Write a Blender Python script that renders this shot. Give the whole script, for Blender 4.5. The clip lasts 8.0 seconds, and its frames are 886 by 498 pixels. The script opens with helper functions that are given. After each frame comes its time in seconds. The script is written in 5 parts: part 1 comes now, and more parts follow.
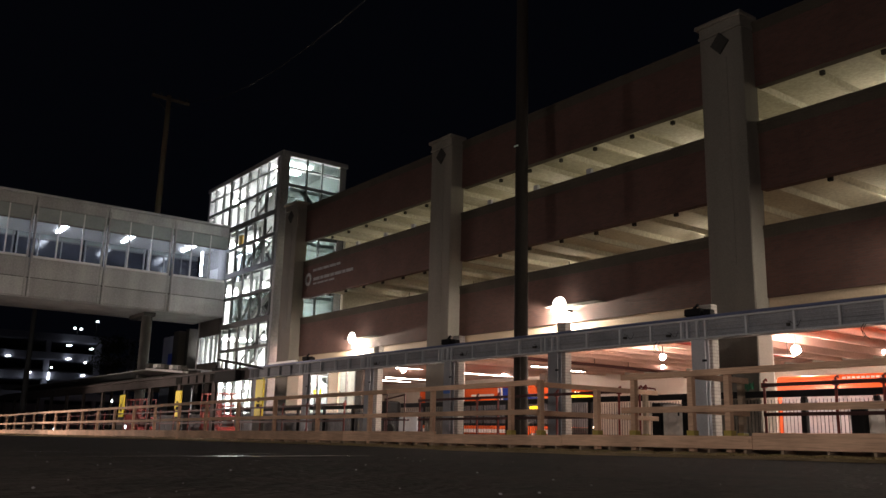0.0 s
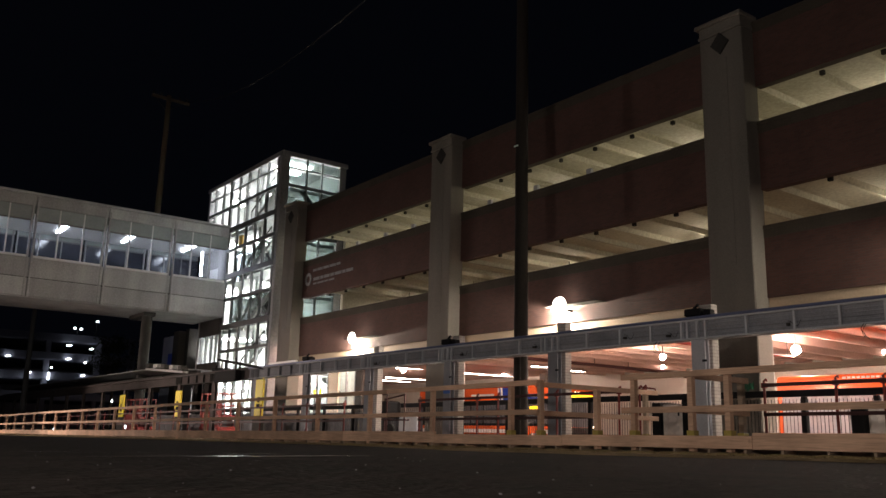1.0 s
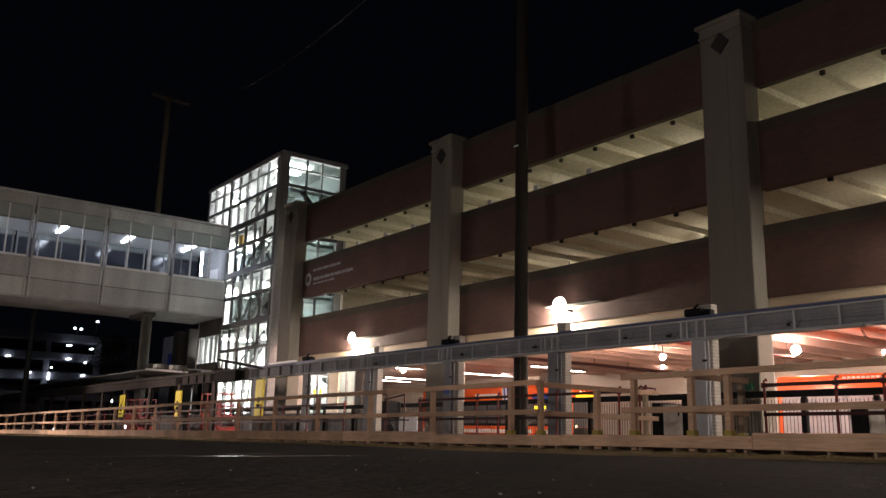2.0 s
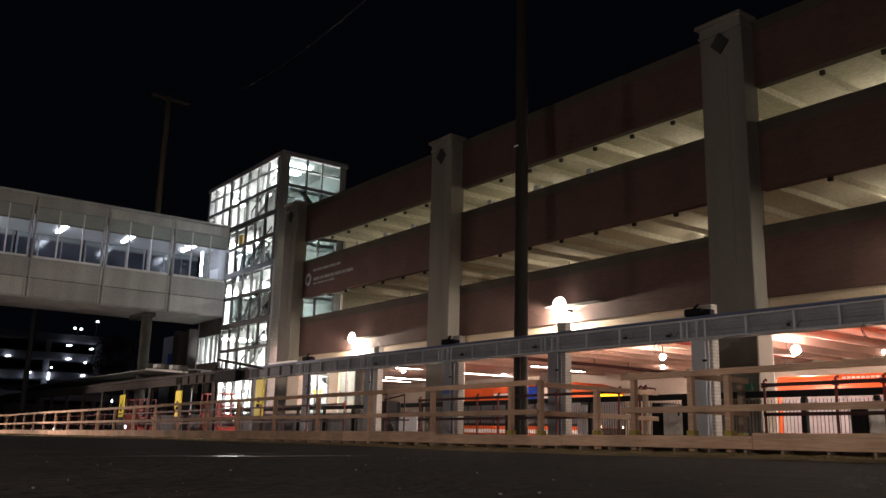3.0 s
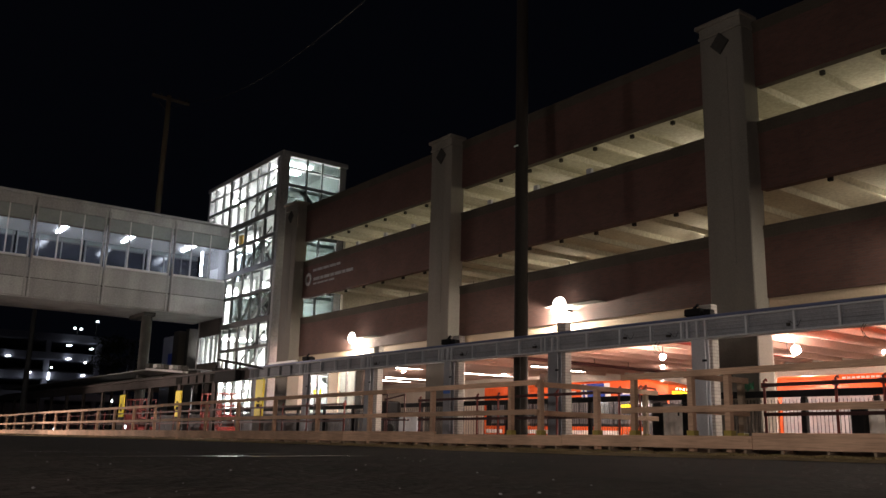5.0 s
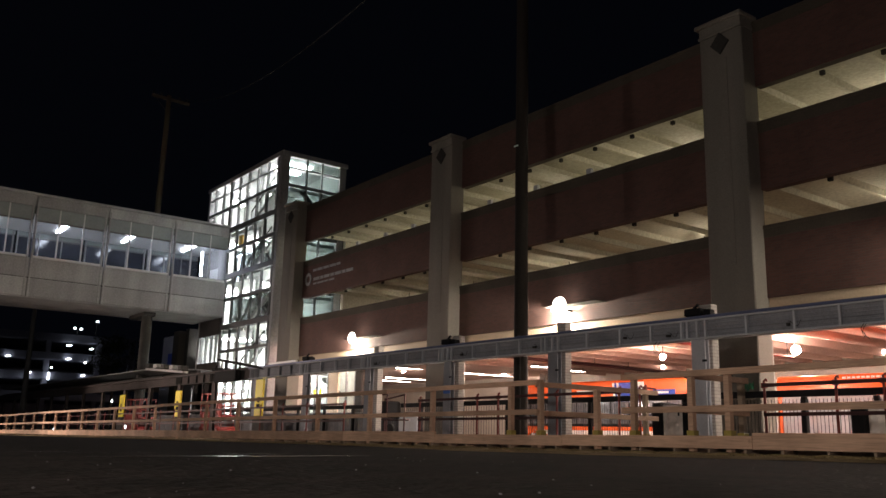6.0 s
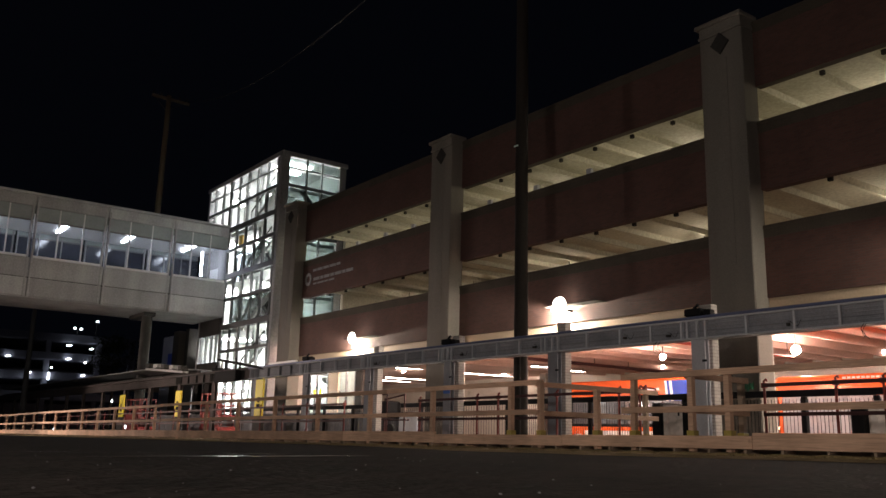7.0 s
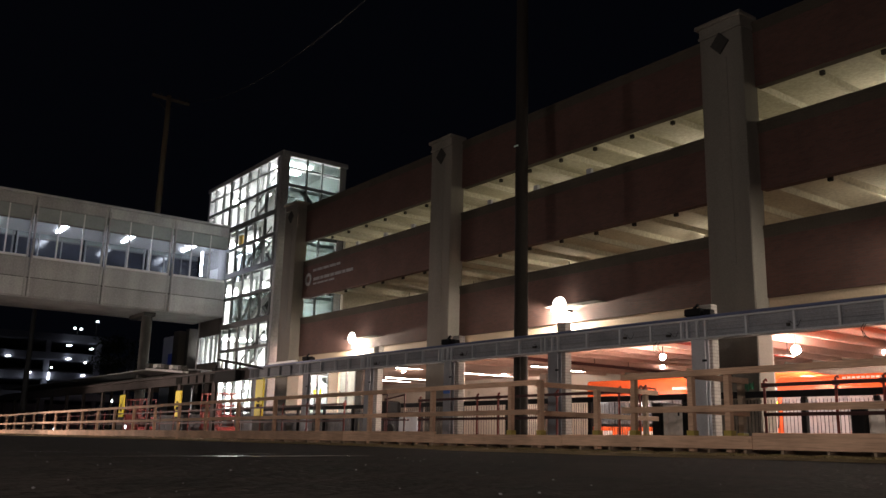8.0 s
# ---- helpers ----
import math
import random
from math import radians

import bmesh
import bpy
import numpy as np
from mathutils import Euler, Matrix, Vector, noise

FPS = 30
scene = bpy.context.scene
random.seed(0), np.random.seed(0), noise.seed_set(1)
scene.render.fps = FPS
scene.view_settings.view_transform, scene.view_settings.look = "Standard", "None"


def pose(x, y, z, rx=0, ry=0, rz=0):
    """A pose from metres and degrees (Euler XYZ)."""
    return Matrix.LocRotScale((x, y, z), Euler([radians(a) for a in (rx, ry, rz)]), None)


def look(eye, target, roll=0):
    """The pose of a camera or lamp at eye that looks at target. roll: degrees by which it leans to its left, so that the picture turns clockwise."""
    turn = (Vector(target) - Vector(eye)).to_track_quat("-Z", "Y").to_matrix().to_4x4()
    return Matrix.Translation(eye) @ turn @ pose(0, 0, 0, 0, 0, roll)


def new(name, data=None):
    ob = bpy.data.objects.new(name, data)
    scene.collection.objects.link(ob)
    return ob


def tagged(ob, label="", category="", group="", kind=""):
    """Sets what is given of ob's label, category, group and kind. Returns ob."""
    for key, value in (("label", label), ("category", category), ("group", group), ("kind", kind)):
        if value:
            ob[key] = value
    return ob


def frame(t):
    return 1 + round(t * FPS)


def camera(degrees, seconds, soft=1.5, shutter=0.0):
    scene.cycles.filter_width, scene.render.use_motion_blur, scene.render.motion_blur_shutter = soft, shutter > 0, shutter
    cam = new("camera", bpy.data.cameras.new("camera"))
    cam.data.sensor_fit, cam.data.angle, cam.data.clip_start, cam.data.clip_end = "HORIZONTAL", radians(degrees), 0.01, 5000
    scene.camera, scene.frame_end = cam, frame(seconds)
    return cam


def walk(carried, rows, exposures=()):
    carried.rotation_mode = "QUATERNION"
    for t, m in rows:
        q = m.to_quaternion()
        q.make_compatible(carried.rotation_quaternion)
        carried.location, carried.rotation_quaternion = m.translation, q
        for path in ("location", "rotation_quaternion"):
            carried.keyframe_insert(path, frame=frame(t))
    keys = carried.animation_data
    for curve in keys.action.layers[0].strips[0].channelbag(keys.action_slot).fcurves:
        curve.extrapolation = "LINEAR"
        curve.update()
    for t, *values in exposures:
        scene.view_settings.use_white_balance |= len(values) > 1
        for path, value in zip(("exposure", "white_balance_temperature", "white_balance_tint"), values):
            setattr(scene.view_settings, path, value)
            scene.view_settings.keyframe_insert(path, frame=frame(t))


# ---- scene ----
cam = camera(54.83, 8.0, soft=1.5)
EYE = pose(0.0, 0.0, 0.09, 102.345, -1.381, 53.104)
walk(cam, [(0.0, EYE), (8.0, EYE)])

# ---- world and exposure: a clear night over a lit town ----
scene.view_settings.exposure = 0.06
world = bpy.data.worlds.new("night")
scene.world = world
world.use_nodes = True
bg = world.node_tree.nodes["Background"]
bg.inputs[0].default_value = (0.30, 0.36, 0.62, 1)
bg.inputs[1].default_value = 0.003


def lamp(name, kind, at, power, colour, size=0.2, target=None, spot=120):
    data = bpy.data.lights.new(name, kind)
    data.energy, data.color = power, colour
    if kind == "AREA":
        data.shape, data.size = "DISK", size
    else:
        data.shadow_soft_size = size
    if kind == "SPOT":
        data.spot_size, data.spot_blend = radians(spot), 0.6
    ob = new(name, data)
    ob.matrix_world = look(at, target) if target else pose(*at)
    return ob


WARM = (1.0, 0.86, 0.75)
# unseen fill lamps added outside the view to light fence and facade
lamp("fill_light", "POINT", (-1.5, -7.0, 3.3), 2700, WARM, 0.3)
lamp("fill_light", "POINT", (-23.0, -6.0, 3.3), 850, WARM, 0.3)
lamp("fill_light", "POINT", (-50.0, 3.0, 3.6), 380, WARM, 0.3)
lamp("fill_light", "SPOT", (-48.0, 1.5, 5.5), 4800, (1.0, 0.78, 0.66), 0.3, (-43.0, 10.5, 0.2), 78)
lamp("fill_light", "SPOT", (-63.0, 2.0, 4.0), 4800, (1.0, 0.78, 0.66), 0.3, (-56.0, 10.5, 0.2), 80)


# ---- materials ----
def nodes_of(name):
    m = bpy.data.materials.new(name)
    m.use_nodes = True
    t = m.node_tree
    return m, t, t.nodes["Principled BSDF"]


def surface(name, base, rough=0.7, metal=0.0, grain=18.0, patch=0.9, vary=0.25, bump=0.25, streak=False, spec=0.4):
    """A worn surface: fine grain and larger stains vary the colour and the gloss."""
    m, t, b = nodes_of(name)
    N, L = t.nodes, t.links
    co = N.new("ShaderNodeTexCoord")
    fine, big = N.new("ShaderNodeTexNoise"), N.new("ShaderNodeTexNoise")
    fine.inputs["Scale"].default_value, fine.inputs["Detail"].default_value = grain, 6
    big.inputs["Scale"].default_value, big.inputs["Detail"].default_value = patch, 4
    L.new(co.outputs["Object"], fine.inputs["Vector"])
    if streak:
        mp = N.new("ShaderNodeMapping")
        mp.inputs["Scale"].default_value = (2.2, 2.2, 0.25)
        L.new(co.outputs["Object"], mp.inputs["Vector"])
        L.new(mp.outputs["Vector"], big.inputs["Vector"])
    else:
        L.new(co.outputs["Object"], big.inputs["Vector"])
    mix = N.new("ShaderNodeMath")
    mix.operation = "MULTIPLY_ADD"
    mix.inputs[1].default_value = 0.45
    L.new(fine.outputs["Fac"], mix.inputs[0])
    sc = N.new("ShaderNodeMath")
    sc.operation = "MULTIPLY"
    sc.inputs[1].default_value = 0.55
    L.new(big.outputs["Fac"], sc.inputs[0])
    L.new(sc.outputs[0], mix.inputs[2])
    ramp = N.new("ShaderNodeValToRGB")
    lo = [c * (1 - vary) for c in base]
    hi = [min(1, c * (1 + vary)) for c in base]
    ramp.color_ramp.elements[0].position, ramp.color_ramp.elements[0].color = 0.32, (*lo, 1)
    ramp.color_ramp.elements[1].position, ramp.color_ramp.elements[1].color = 0.68, (*hi, 1)
    L.new(mix.outputs[0], ramp.inputs["Fac"])
    hsv = N.new("ShaderNodeHueSaturation")
    info = N.new("ShaderNodeObjectInfo")
    rv = N.new("ShaderNodeMapRange")
    rv.inputs["To Min"].default_value, rv.inputs["To Max"].default_value = 1 - vary * 0.5, 1 + vary * 0.5
    L.new(info.outputs["Random"], rv.inputs["Value"])
    L.new(rv.outputs[0], hsv.inputs["Value"])
    L.new(ramp.outputs[0], hsv.inputs["Color"])
    L.new(hsv.outputs[0], b.inputs["Base Color"])
    rr = N.new("ShaderNodeMapRange")
    rr.inputs["To Min"].default_value, rr.inputs["To Max"].default_value = max(0.03, rough - 0.12), min(1, rough + 0.12)
    L.new(mix.outputs[0], rr.inputs["Value"])
    L.new(rr.outputs[0], b.inputs["Roughness"])
    b.inputs["Metallic"].default_value = metal
    b.inputs["Specular IOR Level"].default_value = spec
    if bump:
        bp = N.new("ShaderNodeBump")
        bp.inputs["Strength"].default_value, bp.inputs["Distance"].default_value = bump, 0.02
        L.new(fine.outputs["Fac"], bp.inputs["Height"])
        L.new(bp.outputs[0], b.inputs["Normal"])
    return m


def brickwork(name, a, c, mortar, w, h):
    """Courses of brick or block on upright faces, seen from far off."""
    m, t, b = nodes_of(name)
    N, L = t.nodes, t.links
    co = N.new("ShaderNodeTexCoord")
    sep, com = N.new("ShaderNodeSeparateXYZ"), N.new("ShaderNodeCombineXYZ")
    add = N.new("ShaderNodeMath")
    L.new(co.outputs["Object"], sep.inputs[0])
    L.new(sep.outputs[0], add.inputs[0])
    L.new(sep.outputs[1], add.inputs[1])
    L.new(add.outputs[0], com.inputs[0])
    L.new(sep.outputs[2], com.inputs[1])
    br = N.new("ShaderNodeTexBrick")
    br.inputs["Color1"].default_value, br.inputs["Color2"].default_value = (*a, 1), (*c, 1)
    br.inputs["Mortar"].default_value = (*mortar, 1)
    br.inputs["Scale"].default_value = 1.0
    br.inputs["Brick Width"].default_value, br.inputs["Row Height"].default_value = w, h
    br.inputs["Mortar Size"].default_value = 0.006
    L.new(com.outputs[0], br.inputs["Vector"])
    n = N.new("ShaderNodeTexNoise")
    n.inputs["Scale"].default_value, n.inputs["Detail"].default_value = 0.7, 5
    L.new(co.outputs["Object"], n.inputs["Vector"])
    rg = N.new("ShaderNodeMapRange")
    rg.inputs["To Min"].default_value, rg.inputs["To Max"].default_value = 0.65, 1.35
    L.new(n.outputs["Fac"], rg.inputs["Value"])
    hsv = N.new("ShaderNodeHueSaturation")
    L.new(br.outputs["Color"], hsv.inputs["Color"])
    L.new(rg.outputs[0], hsv.inputs["Value"])
    L.new(hsv.outputs[0], b.inputs["Base Color"])
    b.inputs["Roughness"].default_value = 0.85
    bp = N.new("ShaderNodeBump")
    bp.inputs["Strength"].default_value, bp.inputs["Distance"].default_value = 0.4, 0.008
    bp.invert = True
    L.new(br.outputs["Fac"], bp.inputs["Height"])
    L.new(bp.outputs[0], b.inputs["Normal"])
    return m


def wood(name, base):
    m = surface(name, base, 0.75, 0, 9, 1.3, 0.38, 0.3)
    t = m.node_tree
    mp = t.nodes.new("ShaderNodeMapping")
    mp.inputs["Scale"].default_value = (0.35, 6.0, 6.0)
    co = [n for n in t.nodes if n.type == "TEX_COORD"][0]
    t.links.new(co.outputs["Object"], mp.inputs["Vector"])
    for n in t.nodes:
        if n.type == "TEX_NOISE" and n.inputs["Scale"].default_value > 5:
            t.links.new(mp.outputs["Vector"], n.inputs["Vector"])
    # dark knots
    b = t.nodes["Principled BSDF"]
    src = b.inputs["Base Color"].links[0].from_socket
    vo, mr, mx = t.nodes.new("ShaderNodeTexVoronoi"), t.nodes.new("ShaderNodeMapRange"), t.nodes.new("ShaderNodeMix")
    vo.inputs["Scale"].default_value = 2.1
    t.links.new(co.outputs["Object"], vo.inputs["Vector"])
    mr.inputs["From Min"].default_value, mr.inputs["From Max"].default_value = 0.03, 0.10
    mr.inputs["To Min"].default_value, mr.inputs["To Max"].default_value = 0.75, 0.0
    t.links.new(vo.outputs["Distance"], mr.inputs["Value"])
    mx.data_type = "RGBA"
    t.links.new(mr.outputs[0], mx.inputs[0])
    t.links.new(src, mx.inputs[6])
    mx.inputs[7].default_value = (0.09, 0.05, 0.035, 1)
    t.links.new(mx.outputs[2], b.inputs["Base Color"])
    return m


def glow(name, colour, power):
    m, t, b = nodes_of(name)
    b.inputs["Base Color"].default_value = (*[min(1, c * 0.8) for c in colour], 1)
    b.inputs["Emission Color"].default_value = (*colour, 1)
    b.inputs["Emission Strength"].default_value = power
    return m


def clear_glass(name, tint, rough=0.02, shine=0.12):
    """Thin window glass: mostly see-through, with a mirror of the place in it."""
    m, t, b = nodes_of(name)
    N, L = t.nodes, t.links
    tr, gl, mx, lw, pw = N.new("ShaderNodeBsdfTransparent"), N.new("ShaderNodeBsdfGlossy"), N.new("ShaderNodeMixShader"), N.new("ShaderNodeLayerWeight"), N.new("ShaderNodeMath")
    tr.inputs[0].default_value = (*tint, 1)
    gl.inputs["Roughness"].default_value = rough
    pw.operation = "MULTIPLY_ADD"
    pw.inputs[1].default_value, pw.inputs[2].default_value = shine, 0.03
    L.new(lw.outputs["Facing"], pw.inputs[0])
    L.new(pw.outputs[0], mx.inputs[0])
    L.new(tr.outputs[0], mx.inputs[1])
    L.new(gl.outputs[0], mx.inputs[2])
    out = [n for n in N if n.type == "OUTPUT_MATERIAL"][0]
    L.new(mx.outputs[0], out.inputs["Surface"])
    return m


ASPHALT = surface("asphalt", (0.0112, 0.0086, 0.0075), 0.95, 0, 17, 1.9, 0.95, 1.8, spec=0.07)
CONCRETE = surface("precast_concrete", (0.185, 0.172, 0.152), 0.85, 0, 22, 0.5, 0.25, 0.2, True)
STAINED = surface("stained_concrete", (0.070, 0.060, 0.047), 0.9, 0, 20, 0.5, 0.25, 0.2, True)
FLOORCON = surface("garage_floor_concrete", (0.42, 0.39, 0.35), 0.8, 0, 12, 0.3, 0.2, 0.1)
SOFFIT = surface("garage_soffit_concrete", (0.47, 0.45, 0.37), 0.85, 0, 9, 0.22, 0.34, 0.15)
BRICK = brickwork("red_brown_brick", (0.110, 0.052, 0.043), (0.084, 0.042, 0.036), (0.080, 0.062, 0.054), 0.21, 0.075)
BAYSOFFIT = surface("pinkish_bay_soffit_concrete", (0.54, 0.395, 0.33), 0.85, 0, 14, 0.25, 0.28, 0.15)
BAYWALL = surface("cream_bay_wall_paint", (0.66, 0.63, 0.56), 0.8, 0, 16, 0.35, 0.18, 0.1)
BLOCK = brickwork("pale_brick", (0.50, 0.46, 0.43), (0.43, 0.40, 0.37), (0.28, 0.25, 0.23), 0.2, 0.075)
TOWERWALL = surface("grey_stairwell_paint", (0.56, 0.56, 0.55), 0.7, 0, 10, 0.6, 0.25, 0.1)
LINTEL = surface("tan_lintel_paint", (0.50, 0.40, 0.29), 0.7, 0, 20, 0.6, 0.15, 0.1)
WHITEWALL = surface("white_painted_wall", (0.74, 0.72, 0.67), 0.8, 0, 16, 0.35, 0.1, 0.1)
LUMBER = wood("pine_lumber", (0.51, 0.335, 0.235))
OLDLUMBER = wood("weathered_lumber", (0.30, 0.23, 0.17))
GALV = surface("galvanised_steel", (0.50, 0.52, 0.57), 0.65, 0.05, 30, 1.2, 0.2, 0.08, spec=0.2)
# darker copy of the steel, for the shaded web and dimmer posts
GALVSHADE = surface("shaded_galvanised_steel", (0.25, 0.26, 0.29), 0.75, 0.0, 30, 1.5, 0.3, 0.08, spec=0.15)
BLUESTEEL = surface("blue_grey_steel", (0.10, 0.12, 0.22), 0.5, 0.3, 30, 1.0, 0.2, 0.05)
TOWERFRAME = surface("aluminium_frame", (0.15, 0.15, 0.155), 0.5, 0.2, 20, 0.8, 0.12, 0.05)
CLADDING = surface("pale_metal_cladding", (0.315, 0.308, 0.312), 0.6, 0.05, 12, 0.45, 0.32, 0.06, True, spec=0.3)
REDSTEEL = surface("red_oxide_steel", (0.16, 0.028, 0.024), 0.6, 0.1, 30, 2.0, 0.3, 0.1)
DARKRED = surface("dark_red_steel", (0.055, 0.018, 0.018), 0.6, 0.1, 30, 2.0, 0.3, 0.1)
REDPAINT = surface("red_machine_paint", (0.22, 0.020, 0.019), 0.4, 0.0, 20, 2.0, 0.2, 0.05)
BARRIER = surface("dark_grey_concrete", (0.19, 0.19, 0.205), 0.85, 0, 18, 0.8, 0.35, 0.2, True, spec=0.15)
BLACK = surface("black_painted_steel", (0.016, 0.016, 0.018), 0.8, 0.0, 30, 2.0, 0.3, 0.05, spec=0.12)
# steel darkened in colour for the canopy's unlit far stretch
NIGHTSTEEL = surface("night_shaded_steel", (0.075, 0.064, 0.062), 0.8, 0.0, 24, 1.0, 0.3, 0.1, spec=0.1)
DARK = surface("dark_metal", (0.05, 0.048, 0.046), 0.75, 0.0, 24, 1.0, 0.3, 0.1, spec=0.15)
POLEWOOD = surface("creosoted_pole_wood", (0.024, 0.019, 0.016), 0.85, 0, 14, 0.8, 0.4, 0.5, True)
# paler than the near pole's wood, in place of light falling on it
FARPOLE = surface("brightened_far_wood", (0.13, 0.10, 0.075), 0.85, 0, 14, 0.8, 0.3, 0.3, True)
YELLOW = surface("yellow_panel_paint", (0.85, 0.68, 0.03), 0.5, 0, 18, 1.5, 0.12, 0.05)
AMBER = surface("amber_panel_paint", (0.72, 0.36, 0.03), 0.5, 0, 18, 1.5, 0.12, 0.05)
PANELGREY = surface("pale_grey_panel", (0.40, 0.42, 0.47), 0.45, 0, 8, 0.5, 0.12, 0.03)
TAGWHITE = surface("pale_green_tag", (0.72, 0.88, 0.82), 0.3, 0, 12, 2.0, 0.06, 0.0, spec=0.8)
STRAW = surface("dry_grass", (0.22, 0.165, 0.075), 0.95, 0, 40, 2.0, 0.4, 0.6)
DIRT = surface("yellowish_dirt", (0.17, 0.125, 0.052), 0.95, 0, 22, 1.6, 0.7, 1.0, spec=0.1)
ORANGE = surface("orange_bus_paint", (0.85, 0.15, 0.04), 0.22, 0, 8, 0.5, 0.06, 0.02, spec=0.5)
BUSBLUE = surface("blue_bus_paint", (0.02, 0.06, 0.42), 0.3, 0, 8, 0.5, 0.06, 0.02)
BUSWHITE = surface("white_bus_paint", (0.80, 0.80, 0.80), 0.35, 0, 8, 0.5, 0.05, 0.02)
TYRE = surface("tyre_rubber", (0.02, 0.02, 0.02), 0.9, 0, 40, 3.0, 0.2, 0.3)
STAINLESS = surface("stainless_sheet", (0.66, 0.60, 0.55), 0.28, 0.1, 3, 1.2, 0.25, 0.5)
BUSGLASS = surface("dark_bus_glazing", (0.12, 0.13, 0.145), 0.12, 0.0, 6, 0.5, 0.1, 0.0, spec=0.6)
WINGLASS = clear_glass("window_glass", (0.87, 0.90, 0.89))
SMOKED = clear_glass("smoked_dimming_glass", (0.34, 0.37, 0.37), 0.15)
TEALGLASS = clear_glass("teal_tinted_glass", (0.45, 0.51, 0.50))
FOLIAGE = surface("dark_foliage", (0.050, 0.065, 0.030), 0.8, 0, 12, 1.0, 0.4, 0.1, spec=0.2)
SOFTGLOW = glow("lamp_front_glare", (1.0, 0.93, 0.82), 9)
DUSKGLASS = surface("dusky_opaque_glass", (0.030, 0.033, 0.048), 0.12, 0.0, 4, 0.6, 0.3, 0.0, spec=0.6)
PALEFRAME = surface("pale_window_frame", (0.62, 0.62, 0.62), 0.45, 0.1, 20, 0.8, 0.1, 0.03)
SPANGLASS = surface("grey_green_spandrel_glass", (0.28, 0.31, 0.31), 0.2, 0.0, 8, 0.5, 0.12, 0.0, spec=0.6)
BRACKET = surface("faded_yellow_bracket", (0.34, 0.27, 0.06), 0.6, 0, 25, 3.0, 0.25, 0.1)
FARDECK = surface("far_garage_concrete", (0.25, 0.25, 0.31), 0.9, 0, 10, 0.1, 0.25, 0.1)
SIGNWHITE = surface("white_sign_letters", (0.27, 0.27, 0.27), 0.5, 0, 10, 1.0, 0.05, 0.0)
TAPEGREEN = surface("green_plastic_sheet", (0.03, 0.16, 0.08), 0.5, 0, 12, 2.0, 0.2, 0.1)
BLUELABEL = surface("blue_label", (0.04, 0.12, 0.45), 0.5, 0, 12, 2.0, 0.1, 0.0)
LAMPGLOW = glow("wall_lamp_lens", (1.0, 0.88, 0.72), 2300)
BAYGLOW = glow("bay_lamp_lens", (1.0, 0.71, 0.60), 490)
FLANKGLOW = glow("lit_flank_glow", (1.0, 0.80, 0.70), 22)
TUBEGLOW = glow("fluorescent_tube", (0.80, 0.83, 1.0), 26)
TOWERGLOW = glow("stair_light_panel", (1.0, 1.0, 0.97), 58)
LOBBYGLOW = glow("lobby_panel_and_pane_glow", (1.0, 0.97, 0.9), 8)
FARGLOW = glow("far_lamp", (0.85, 0.92, 1.0), 6)
LEDYELLOW = glow("amber_led", (1.0, 0.62, 0.02), 2.2)
MARKER = glow("bus_marker_light", (1.0, 0.78, 0.5), 6)
TAILRED = glow("tail_light", (1.0, 0.05, 0.02), 2.0)

# ---- building helpers ----
ORIGIN = {}


def box(bm, x0, x1, y0, y1, z0, z1, bevel=0.0):
    vs = [bm.verts.new((x, y, z)) for x in (x0, x1) for y in (y0, y1) for z in (z0, z1)]
    fs = [bm.faces.new([vs[i] for i in q]) for q in ((0, 1, 3, 2), (4, 6, 7, 5), (0, 4, 5, 1), (2, 3, 7, 6), (0, 2, 6, 4), (1, 5, 7, 3))]
    if bevel:
        es = list({e for f in fs for e in f.edges})
        bmesh.ops.bevel(bm, geom=es, offset=bevel, segments=1, affect="EDGES", profile=0.5)
    return bm


def beam(bm, a, b, w, h, bevel=0.0):
    """A squared timber or bar from a to b, w wide and h high."""
    a, b = Vector(a), Vector(b)
    d = (b - a).normalized()
    up = Vector((0, 0, 1)) if abs(d.z) < 0.95 else Vector((1, 0, 0))
    s = d.cross(up).normalized()
    u = s.cross(d).normalized()
    vs = []
    for p in (a, b):
        for i, j in ((-1, -1), (1, -1), (1, 1), (-1, 1)):
            vs.append(bm.verts.new(p + s * (i * w / 2) + u * (j * h / 2)))
    fs = [bm.faces.new([vs[i] for i in q]) for q in ((3, 2, 1, 0), (4, 5, 6, 7), (0, 1, 5, 4), (1, 2, 6, 5), (2, 3, 7, 6), (3, 0, 4, 7))]
    if bevel:
        bmesh.ops.bevel(bm, geom=list({e for f in fs for e in f.edges}), offset=bevel, segments=1, affect="EDGES", profile=0.5)
    return bm


def rod(bm, a, b, r0, r1=None, seg=12):
    a, b = Vector(a), Vector(b)
    r1 = r0 if r1 is None else r1
    d = (b - a).normalized()
    s = d.orthogonal().normalized()
    u = d.cross(s)
    rings = []
    for p, r in ((a, r0), (b, r1)):
        rings.append([bm.verts.new(p + (s * math.cos(k * 2 * math.pi / seg) + u * math.sin(k * 2 * math.pi / seg)) * r) for k in range(seg)])
    for k in range(seg):
        bm.faces.new((rings[0][k], rings[0][(k + 1) % seg], rings[1][(k + 1) % seg], rings[1][k]))
    bm.faces.new(rings[0][::-1])
    bm.faces.new(rings[1])
    return bm


def B():
    return bmesh.new()


def thing(name, at, label, category, group="", kind=""):
    ob = new(name)
    ob.location = at
    ORIGIN[ob.name] = Vector(at)
    return tagged(ob, label, category, group, kind)


